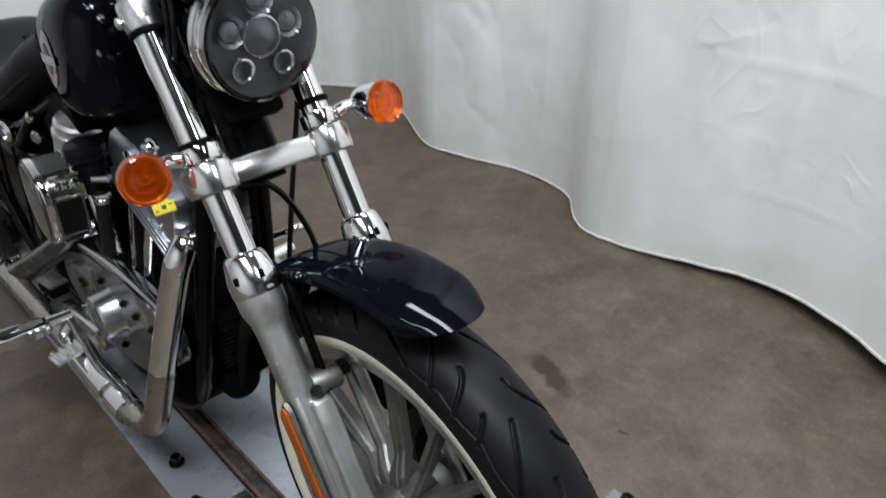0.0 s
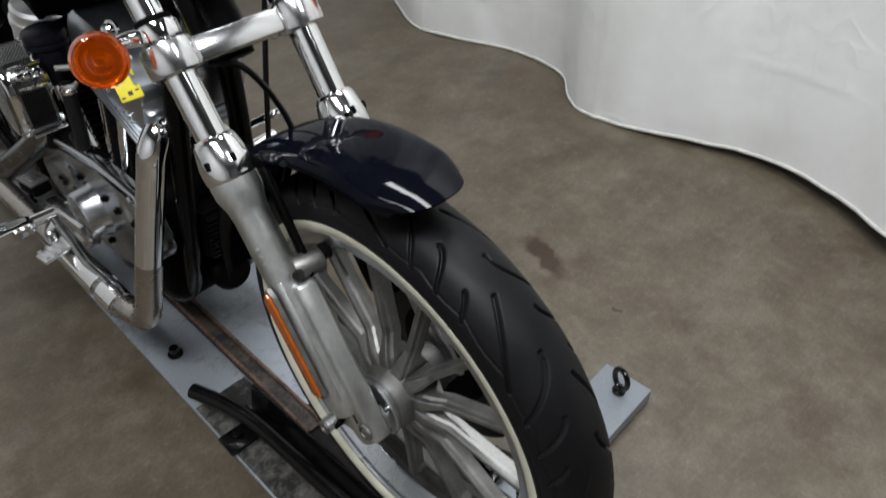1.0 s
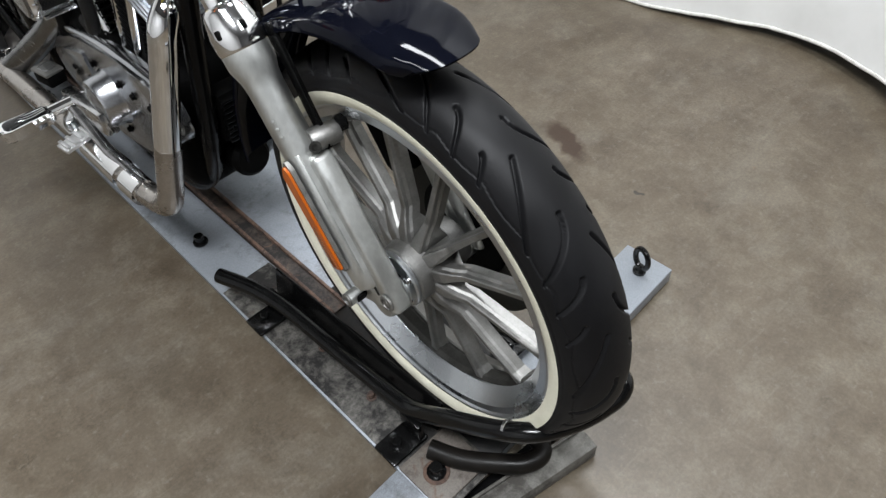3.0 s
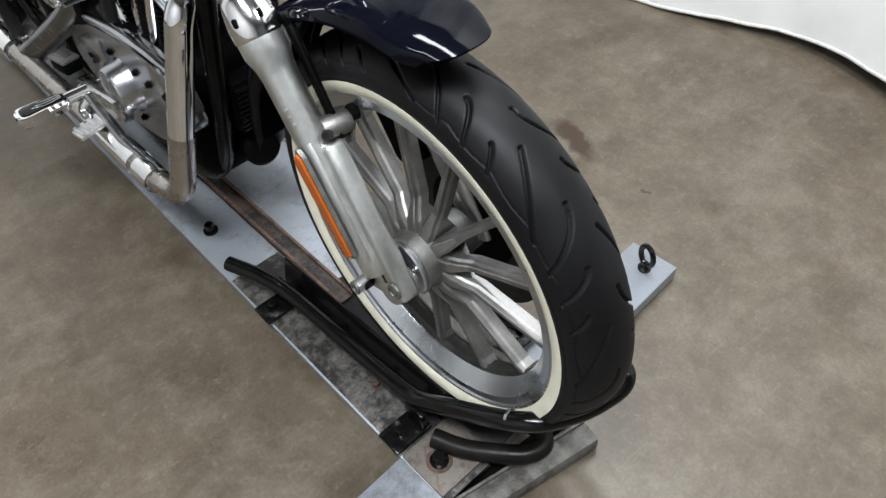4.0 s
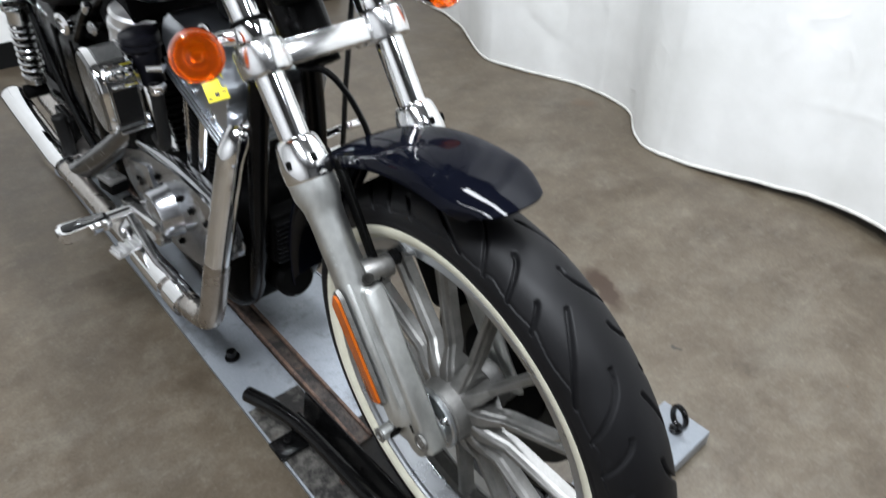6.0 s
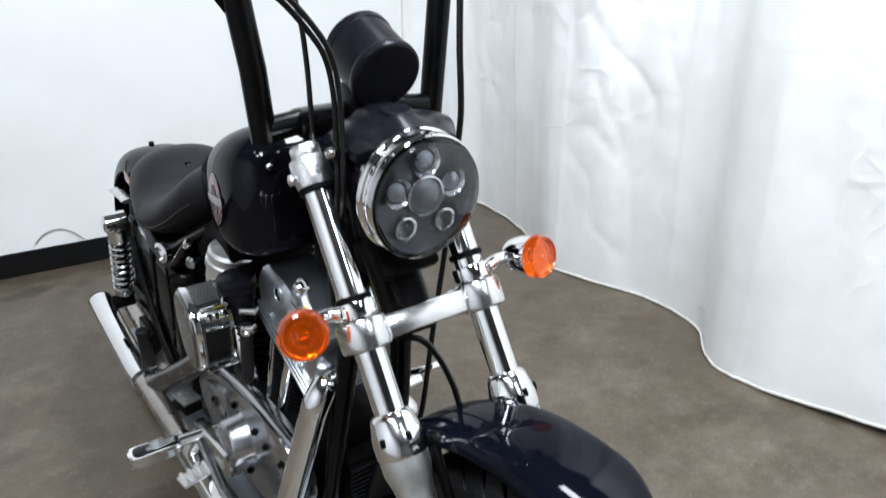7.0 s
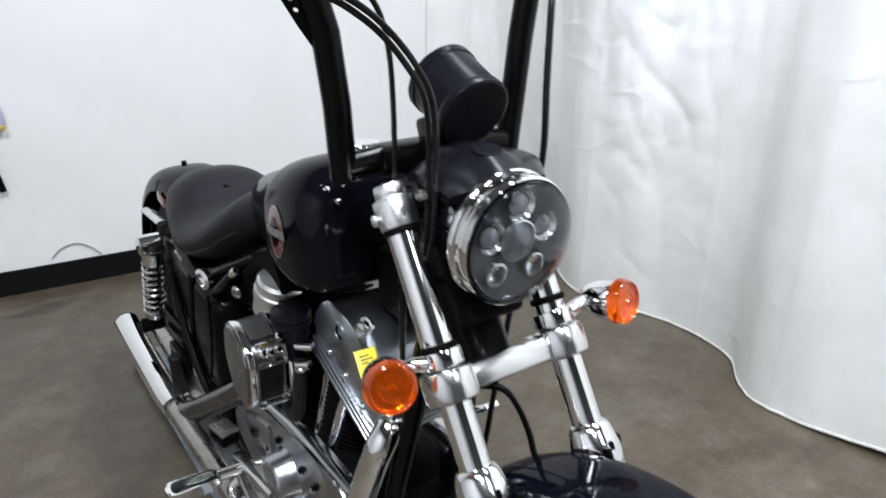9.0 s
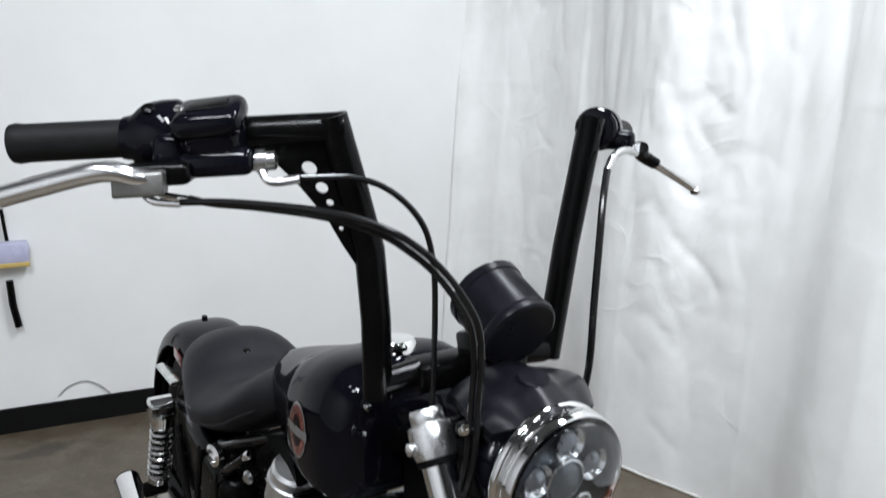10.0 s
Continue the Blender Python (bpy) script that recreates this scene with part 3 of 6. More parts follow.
# ---- wheel stand ----
def wheel_stand():
    st = thing("wheel_stand", (0, 0.6, 0), "stained galvanised steel motorcycle dolly plate with a black tube wheel chock", "motorcycle stand")
    top = 0.04
    rail = part("rail_plate", box((0.115, 2.02, 0.004), pose(-0.107, 0.87, top - 0.002), 0.001), STEEL, st, "grey galvanised side plate of the dolly")
    part("flange", box((0.004, 2.02, 0.034), pose(-0.1555, 0.87, top - 0.021), 0.001), STEEL, rail)
    part("centre_plate", box((0.18, 1.56, 0.004), pose(0.076, 1.09, top - 0.008), 0.001), STEEL, st, "shiny galvanised centre plate under the engine")
    part("far_flange", box((0.004, 2.0, 0.034), pose(0.168, 0.87, top - 0.02), 0.001), STEEL, st)
    iron = part("track_channel", box((0.034, 1.62, 0.004), pose(-0.0285, 1.06, top + 0.002), 0.001), RUST_DARK, st, "rusty brown steel channel along the wheel track")
    for lx in (-0.0435, -0.0125):
        part("channel_lip", box((0.0065, 1.62, 0.013), pose(lx, 1.06, top + 0.0045), 0.002), RUST, iron, "worn rusty lip of the channel")
    part("tyre_guard", box((0.006, 0.43, 0.075), pose(-0.0745, 0.150, 0.073, 0, 12, 2), 0.002), TUBE, st, "black painted guard plate beside the tyre")
    cross = part("cross_plate", box((0.866, 0.101, 0.032), pose(0.046, -0.1065, 0.020, 0, 0, 2.2), 0.002), STEEL, st, "grey galvanised cross plate at the front of the dolly")
    mc = pose(-0.040, -0.220, 0.020, 0, 0, -11.5)
    part("front_channel", box((0.268, 0.038, 0.036), mc, 0.003), STEEL_DIRTY, st, "dirty scuffed steel channel at the front of the dolly")
    part("front_lip", box((0.262, 0.005, 0.008), mc @ pose(0, 0.0185, 0.0205), 0.001), STEEL_DIRTY, st)
    part("gap_strip", box((0.30, 0.022, 0.012), pose(-0.02, -0.184, 0.012, 0, 0, -5), 0.001), MATTE, st)
    # added cover plate, its black standing for the shade round the tyre
    part("tyre_plate", box((0.175, 0.110, 0.005), pose(0.030, -0.107, top + 0.0005, 0, 0, 2.2), 0.001), TRAY_SHADE, st, "cover plate under the front tyre, coloured black for its shade")
    part("chock_plate", box((0.108, 0.62, 0.004), pose(-0.1072, 0.135, top + 0.0045), 0.001), GRIME, st, "grimy stained chock mounting plate")
    part("front_plate", box((0.105, 0.095, 0.006), pose(-0.112, -0.118, top + 0.010), 0.002), BROWNPLATE, st, "rust-stained square plate under the chock")
    part("rust_washer", lathe([(0.006, 0.0), (0.021, 0.0), (0.0215, 0.001), (0.020, 0.0022), (0.006, 0.0024)], pose(-0.128, -0.119, top + 0.0128), 24), RUST, st, "rusty washer")
    # tray floor, with the shade between tyre and hoop painted in
    part("track_floor", box((0.215, 0.46, 0.004), pose(0.0425, 0.08, top - 0.008), 0.001), TRAY_SHADE, st, "tray floor under the tyre, coloured black for its shade")
    # hoop round the tyre
    hoop = spline([(-0.156, 0.44, 0.098), (-0.128, 0.36, 0.098), (-0.112, 0.28, 0.092), (-0.104, 0.12, 0.092), (-0.099, 0.0, 0.098), (-0.094, -0.05, 0.112), (-0.088, -0.12, 0.166), (-0.078, -0.19, 0.216), (-0.064, -0.228, 0.236), (-0.040, -0.252, 0.240), (0.0, -0.272, 0.238),
                   (0.035, -0.285, 0.244), (0.060, -0.294, 0.264), (0.074, -0.282, 0.276), (0.084, -0.235, 0.258), (0.098, -0.10, 0.17), (0.106, 0.03, 0.105), (0.112, 0.16, 0.092), (0.118, 0.28, 0.092), (0.15, 0.42, 0.098)], 8)
    part("chock_hoop", sweep(hoop, 0.0145, 14), TUBE, st, "black painted bent tube hoop round the front tyre")
    part("weld", lathe([(0.0140, -0.003), (0.0156, -0.002), (0.0156, 0.002), (0.0140, 0.003)], frame_of((-0.070, -0.212, 0.229), (0.3, -0.8, 0.4)), 16), CHROME_WORN, st)
    lower = spline([(-0.112, -0.088, 0.066), (-0.090, -0.135, 0.064), (-0.054, -0.183, 0.066), (-0.026, -0.212, 0.068), (0.000, -0.220, 0.072), (0.013, -0.204, 0.076), (0.010, -0.180, 0.076), (0.000, -0.160, 0.072)], 8)
    part("chock_brace", sweep(lower, 0.0158, 16), BRACE, st, "dirty black bent brace tube")
    for x, y in ((-0.134, 0.324), (-0.132, -0.041), (0.134, 0.324), (0.134, -0.041)):
        br = part("bracket", box((0.075, 0.05, 0.008), pose(x, y, top + 0.012), 0.004), TUBE, st, "black steel tube bracket")
        sgn = -1 if x < 0 else 1
        part("bracket_web", box((0.012, 0.045, 0.045), pose(x - sgn * 0.026, y, top + 0.033), 0.003), TUBE, st)
        bolt((x + sgn * 0.008, y, top + 0.015), (0, 0, 1), 0.008, 0.014, TUBE, br)
    for x, y in ((-0.118, 0.60), (-0.128, -0.119), (0.13, -0.119), (-0.118, 1.35)):
        bolt((x, y, top + (0.0135 if y < 0 else 0.002)), (0, 0, 1), 0.0105, 0.020, TUBE, st)
    for x, y in ((-0.105, 0.20), (-0.11, 0.06)):
        bolt((x, y, top + 0.006), (0, 0, 1), 0.006, 0.012, RUST, st)
    eb = part("eyebolt", sweep([Vector((0.434 + 0.018 * math.cos(a) * 0.3, -0.097 + 0.018 * math.cos(a) * 0.95, 0.072 + 0.023 * math.sin(a))) for a in (2 * math.pi * i / 28 for i in range(29))], 0.0055, 10), TUBE, st, "black steel eyebolt on the cross plate")
    part("collar", lathe([(0.013, 0), (0.013, 0.006), (0.008, 0.008), (0.007, 0.016)], pose(0.434, -0.097, 0.036), 20), TUBE, eb)


# ---- the motorcycle ----
AX = Vector((0, 0, 0.366))
U = Vector((0, 0.533, 0.846))
NF = Vector((0, -0.846, 0.533))
LEG_X = {-1: -0.095, 1: 0.078}


def on_fork(x, s, fwd=0.0):
    return Vector((x, 0, 0.366)) + U * s + NF * fwd


def tyre_mesh(rad, half, bead, grooves, seg=1100, across=72):
    """A tyre with its tread cut in, about the x axis at the origin; the strapped-down front tyre is pressed in at the chock."""
    prof = []
    for j in range(across + 1):
        q = -1 + 2 * j / across
        a = q * math.radians(128)
        cr = half
        x = cr * math.sin(a) * (1.0 if abs(a) < 1.57 else 1.02)
        drop = cr * (1 - math.cos(a))
        h = rad - bead
        r = rad - drop * (h / (cr * (1 - math.cos(math.radians(128)))))
        prof.append((x, r, q))
    verts, faces = [], []
    q = np.array([p[2] for p in prof])
    tt, qq = np.meshgrid(2 * math.pi * np.arange(seg) / seg, q, indexing="ij")
    dep = groove_depths(tt * rad, qq * half * math.radians(128), 2 * math.pi * rad) if grooves else np.zeros(tt.shape)
    dep[np.abs(qq) > 0.57] = 0
    for i in range(seg):
        th = 2 * math.pi * i / seg
        for j, (x, r, _) in enumerate(prof):
            d = float(dep[i, j])
            rr = r - d
            if grooves:
                turn = math.degrees(th) - 207.0
                rr -= 0.030 * math.exp(-(turn / 15.0) ** 2) * max(0.0, (r - bead) / (rad - bead)) ** 2.0
            verts.append((x * (1 - d * 3), rr * math.cos(th), rr * math.sin(th)))
    n = across + 1
    for i in range(seg):
        for j in range(across):
            a, b = i * n + j, ((i + 1) % seg) * n + j
            faces.append((a, b, b + 1, a + 1))
    return verts, faces


SLASHES = [(0.0, 0.014, 17.0, 0.064, 1.0), (13.0, 0.009, 24.5, 0.064, 0.5), (26.0, 0.020, 32.0, 0.064, 0.55), (36.0, 0.036, 40.0, 0.064, 0.7)]


def groove_depths(u, v, circ):
    """Tread depth at places u along and v across the tyre (arrays): curved slashes, mirrored and shifted on the other half."""
    deg = circ / 360
    best = np.full(u.shape, 9.0)
    w = np.abs(v)
    uu = (u / deg + np.where(v > 0, 20.0, 0.0)) % 40 * deg
    for t0, v0, t1, v1, bend in SLASHES:
        ts = np.linspace(0, 1, 9) ** (1 / bend)
        px, py = (t0 + (t1 - t0) * ts ** bend) * deg, v0 + (v1 - v0) * ts
        for k in range(8):
            ax, ay, bx, by = px[k], py[k], px[k + 1], py[k + 1]
            for off in (-40 * deg, 0, 40 * deg):
                dx, dy = bx - ax, by - ay
                t = np.clip(((uu + off - ax) * dx + (w - ay) * dy) / (dx * dx + dy * dy), 0, 1)
                best = np.minimum(best, np.hypot(uu + off - ax - t * dx, w - ay - t * dy))
    wave = np.abs(w - (0.0555 + 0.006 * np.abs(np.sin(math.pi * uu / (13.333 * deg)))))
    return np.maximum(0.006 * np.clip((0.0030 - best) / 0.0018, 0, 1), 0.0022 * np.clip((0.0017 - wave) / 0.0012, 0, 1))


def mesh_part(name, verts, faces, mat, parent, label="", basis=None):
    me = bpy.data.meshes.new(name)
    me.from_pydata(verts, [], faces)
    me.polygons.foreach_set("use_smooth", [True] * len(faces))
    me.materials.append(mat)
    ob = new(name, me)
    ob.parent = parent
    if parent.type == "EMPTY":
        ob.matrix_parent_inverse = Matrix.Translation(-parent.location)
    if basis is not None:
        ob.matrix_basis = basis
    if label:
        ob["label"] = label
    return ob


def wheel(moto, name, at, rad, half, bead, ring, label, grooves=True, whitewall=True, alloy=None, bright=None):
    """Rim with tyre, whitewall band, spokes, hub and brake disc."""
    mx = frame_of(at, (1, 0, 0), (0, 1, 0))
    hw = half * 0.86
    alloy, bright = alloy or CAST, bright or MACHINED
    lip = [(bead + 0.004, -hw), (bead - 0.001, -hw - 0.002), (bead - 0.004, -hw - 0.0015), (bead - 0.006, -hw + 0.002), (bead - 0.017, -hw + 0.0025), (bead - 0.019, -hw + 0.006), (bead - 0.034, -hw + 0.022), (bead - 0.036, -hw + 0.026), (bead - 0.034, -hw + 0.029), (bead - 0.020, -hw + 0.030)]
    bm = bmesh.new()
    seg = 96

    def turned(prof):
        return [[mx @ Vector((r * math.cos(2 * math.pi * i / seg), r * math.sin(2 * math.pi * i / seg), h)) for i in range(seg)] for r, h in prof]

    rim = part(name, rings_bm(turned(lip + [(bead + 0.004, -hw)]), False, True, bm), bright, moto, label, True, 30)
    part("far_lip", rings_bm(turned([(r, -h) for r, h in lip] + [(bead + 0.004, hw)]), False), alloy, rim)
    # barrel coloured dark for the shade inside the wheel
    part("rim_barrel", rings_bm(turned([(bead - 0.032, -hw + 0.028), (bead - 0.038, -0.008), (bead - 0.038, 0.008), (bead - 0.032, hw - 0.028)]), False), CAST_DARK, rim, "cast rim barrel with its inner shade in the colour")
    v, f = tyre_mesh(rad, half, bead, grooves, 1500 if grooves else 200, 140 if grooves else 24)
    mesh_part("tyre", v, f, RUBBER, rim, "black rubber tyre with curved tread grooves", Matrix.Translation(at))
    if whitewall:
        for sgn in (-1, 1):
            prof = [(bead - 0.0005, sgn * (hw + 0.001)), (bead + 0.005, sgn * (hw + 0.0045)), (ring - 0.006, sgn * (half * 1.012)), (ring, sgn * (half * 1.012)), (ring, sgn * (half * 0.96)), (bead, sgn * (hw - 0.006))]
            rings = [[mx @ Vector((r * math.cos(2 * math.pi * i / seg), r * math.sin(2 * math.pi * i / seg), h)) for i in range(seg)] for r, h in prof]
            part("whitewall", rings_bm(rings, False), WHITEWALL, rim, "cream whitewall band")
    hub = part("hub", lathe([(0.018, -0.056), (0.040, -0.056), (0.044, -0.052), (0.047, -0.030), (0.046, -0.012), (0.041, 0.03), (0.036, 0.045), (0.02, 0.05)], mx, 39), alloy, rim)
    part("hub_flange", lathe([(0.020, -0.064), (0.043, -0.064), (0.045, -0.062), (0.045, -0.058), (0.043, -0.056), (0.020, -0.056), (0.020, -0.064)], mx, 40, None, False), MACHINED, rim, "polished hub flange")
    part("hub_bore", lathe([(0.020, -0.0645), (0.018, -0.060), (0.018, -0.05)], mx, 30, None, False), MATTE, rim)
    # one dog-legged spoke, copied round: a raised foot on the hub, then a straight tapering blade
    bm = bmesh.new()
    sp = []
    for r, front, wf, wb in ((0.036, -0.036, 0.0100, 0.0122), (0.060, -0.033, 0.0090, 0.0115), (0.076, -0.027, 0.0062, 0.0086), (0.092, -0.020, 0.0046, 0.0070), (0.14, -0.017, 0.0040, 0.0062), (bead - 0.050, -0.0135, 0.0042, 0.0062), (bead - 0.034, -0.012, 0.0075, 0.0105)):
        back = max(front + 0.024, 0.022 - (r - 0.036) * 0.6)
        half_sec = [(front, wf * 0.75), (front + 0.0012, wf), (front + 0.007, wf * 1.02), (front + 0.011, wb), (back, wb)]
        sp.append([Vector((a, r, b)) for a, b in half_sec] + [Vector((a, r, -b)) for a, b in half_sec[::-1]])
    rings_bm(sp, True, True, bm)
    first = part("spoke", bm, alloy, rim, "", False)
    for k in range(13):
        ob = first if k == 0 else first.copy()
        if k:
            scene.collection.objects.link(ob)
        ob.matrix_basis = Matrix.Translation(at) @ Matrix.Rotation(radians(76 + 360 / 13 * k), 4, "X")
    disc = part("brake_disc", lathe([(0.075, -0.003), (0.146, -0.003), (0.146, 0.003), (0.075, 0.003), (0.075, -0.003)], frame_of(vec(at) + Vector((0.072, 0, 0)), (1, 0, 0), (0, 1, 0)), 64, None, False), CAST_DARK, rim, "dark steel brake disc")
    part("disc_carrier", lathe([(0.03, -0.006), (0.08, -0.004), (0.08, 0.002), (0.03, 0.004)], frame_of(vec(at) + Vector((0.068, 0, 0)), (1, 0, 0), (0, 1, 0)), 40), MATTE, rim)
    for k in range(5):
        a = 2 * math.pi * k / 5
        bolt(vec(at) + Vector((-0.063, 0.034 * math.cos(a), 0.036 * math.sin(a))), (-1, 0, 0), 0.0045, 0.006, CHROME_WORN, rim)
    return rim


def fork(moto, sgn):
    x = LEG_X[sgn]
    m = frame_of((x, 0, 0.366), U, (1, 0, 0))
    low = m @ pose(0, 0, -0.010 if sgn > 0 else 0)
    ring = 0.012 if sgn > 0 else 0.0
    leg = part("fork_slider", lathe([(0.012, 0.014), (0.021, 0.018), (0.0238, 0.026), (0.0240, 0.06), (0.0235, 0.10), (0.0230, 0.30), (0.0245, 0.315), (0.0298, 0.333), (0.0300, 0.352)], low, 40), SLIDER, moto, "satin cast aluminium fork slider")
    part("dust_cover", lathe([(0.0300, 0.350), (0.0318, 0.354), (0.0318, 0.372), (0.0305, 0.379), (0.0270, 0.396), (0.0238, 0.402), (0.0200, 0.404)], low, 40), COVERCHROME, leg, "chrome fork dust cover")
    part("slider_rib", box((0.010, 0.012, 0.20), m @ pose(0, 0.0215, 0.20), 0.004), SLIDER, leg)
    for k in range(3):
        a = radians(-150 + 60 * k)
        c = Vector((x, 0, 0.366)) + U * (0.364 if sgn > 0 else 0.374)
        p = m.to_3x3() @ Vector((math.cos(a), math.sin(a), 0))
        part("slot", box((0.011, 0.006, 0.008), frame_of(c + p * 0.0303, p, U) @ pose(0, 0, 0), 0.002), MATTE, leg)
    part("fork_tube", lathe([(0.0190, 0.39), (0.0190, 0.715)], m, 48), TUBECHROME, moto, "chrome fork tube")
    part("rubber_ring", lathe([(0.0205, 0.539), (0.0225, 0.541), (0.0225, 0.546), (0.0205, 0.548)], m @ pose(0, 0, ring), 32), MATTE, leg)
    part("rubber_ring", lathe([(0.0205, 0.680), (0.0225, 0.682), (0.0225, 0.687), (0.0205, 0.689)], m, 32), MATTE, leg)
    cap = part("fork_cap", lathe([(0.0200, 0.686), (0.0225, 0.688), (0.0238, 0.694), (0.0243, 0.700), (0.0243, 0.718), (0.0235, 0.7225), (0.0195, 0.724)], m, 32), CLAMPED, moto, "bright chromed upper fork clamp")
    part("cap_nut", lathe([(0.0175, 0.723), (0.0188, 0.725), (0.0188, 0.737), (0.0172, 0.7395), (0.011, 0.740), (0.0105, 0.737), (0.0005, 0.737)], m, 20), CLAMPED, cap, "knurled alloy cap nut")
    part("clamp_bolt", lathe([(0.0058, 0), (0.0068, 0.001), (0.0068, 0.005), (0.0045, 0.0065), (0.0005, 0.007)], frame_of(on_fork(x + sgn * 0.0240, 0.702, -0.004), (sgn, 0.1, 0)), 16), CLAMPED, cap)
    # cast foot with the axle end and its pinch bolt
    foot = part("axle_foot", lathe([(0.019, -0.030), (0.0215, -0.026), (0.0225, -0.018), (0.0225, 0.020), (0.020, 0.024)], frame_of((x - sgn * 0.020, -0.008, 0.351), (sgn, 0, 0), (0, 1, 0)), 30), SLIDER, leg)
    part("axle_end", lathe([(0.0115, 0), (0.0125, 0.001), (0.0125, 0.004), (0.0110, 0.005), (0.0085, 0.005), (0.0080, 0.002), (0.0062, 0.002), (0.0058, 0.0045), (0.0005, 0.0045)], frame_of((x + sgn * 0.0070, -0.029, 0.377), (sgn, 0, 0), (0, 1, 0)), 24), CAST, leg, "ringed axle end")
    part("front_web", box((0.030, 0.026, 0.235), m @ pose(-sgn * 0.008, -0.024, 0.088), 0.007, None, 3), SLIDER, leg, "cast web along the front of the slider")
    part("web_groove", box((0.003, 0.003, 0.19), m @ pose(sgn * 0.0072, -0.0145, 0.098), 0.001), CAST_DARK, leg)
    if sgn < 0:
        part("foot_web", box((0.034, 0.058, 0.040), frame_of((x + 0.010, 0.012, 0.358), (0, 0.3, 1)), 0.010, None, 3), SLIDER, leg)
        part("pinch_boss", lathe([(0.0085, 0), (0.0105, 0.001), (0.0105, 0.030)], frame_of((x - 0.030, 0.034, 0.348), (1, 0, 0)), 24), SLIDER, leg)
        part("pinch_bolt", lathe([(0.0105, 0), (0.0105, 0.002), (0.0078, 0.003), (0.0062, 0.003), (0.0058, -0.002), (0.0005, -0.002)], frame_of((x - 0.030, 0.034, 0.348), (-1, 0, 0)), 20), CAST, leg, "hollow pinch bolt head")
        part("pinch_slot", box((0.022, 0.005, 0.020), pose(x - 0.010, 0.022, 0.352, 20), 0.002), MATTE, leg)
        # long flats of the casting
        for ang, w, s0, s1 in ((48, 0.0070, 0.040, 0.215), (88, 0.0070, 0.040, 0.205)):
            d = m.to_3x3() @ Vector((math.sin(radians(ang)), -math.cos(radians(ang)), 0)) if ang > 90 else m.to_3x3() @ Vector((math.cos(radians(180 + ang)), math.sin(radians(180 + ang)), 0))
            c0 = Vector((x, 0, 0.366)) + U * ((s0 + s1) / 2) + d * 0.0225
            part("casting_flat", box((0.0055, w, s1 - s0), frame_of(c0, U, d), 0.0018), SLIDER, leg)
        for k in range(3):
            part("cast_mark", box((0.0012, 0.006, 0.0045), frame_of(on_fork(x - 0.0195, 0.262 - 0.010 * k, 0.0135), U, (-0.82, -0.48, 0.3)), 0.0004), SLIDER, leg)
        lug = part("fender_lug", lathe([(0.014, 0.0), (0.0155, 0.004), (0.0150, 0.034), (0.0125, 0.038)], frame_of(on_fork(x + 0.008, 0.222, 0.022), (1, -0.25, 0.05)), 20), CAST, leg)
        part("lug_bolt", lathe([(0.0075, 0.0), (0.0075, 0.004), (0.004, 0.004), (0.004, 0.001)], frame_of(on_fork(x + 0.004, 0.216, 0.0365), (-0.55, -0.75, 0.4)), 14), CAST_DARK, leg)
        part("lug_nut", lathe([(0.0095, 0.0), (0.0115, 0.003), (0.0115, 0.012), (0.008, 0.014)], frame_of(on_fork(x + 0.044, 0.226, 0.031), (1, -0.25, 0.05)), 8), BLACK, leg)
        rm = frame_of(on_fork(x - 0.0245, 0.058, 0.001), (-1, 0.0, 0.0), (0, -0.846, 0.533))
        # local x runs across the fork, local y up along it
        bez = [(-0.0115, 0.0), (0.0115, -0.003), (0.0125, 0.146), (0.005, 0.158), (-0.0115, 0.143)]
        rf = [(-0.0105, 0.003), (0.0082, 0.001), (0.0092, 0.143), (0.003, 0.152), (-0.0105, 0.139)]
        part("reflector_bezel", prism(round_poly(bez, 0.004), 0.006, rm, 0.0015), CAST, leg, "silver reflector bezel")
        part("reflector", prism(round_poly(rf, 0.003), 0.005, rm @ pose(0, 0, 0.0045), 0.0012), REFLECTOR, leg, "long amber reflector strip")
    else:
        part("caliper", box((0.05, 0.07, 0.11), frame_of(on_fork(x - 0.010, 0.16, -0.055), U), 0.012), MATTE, moto, "black brake caliper")


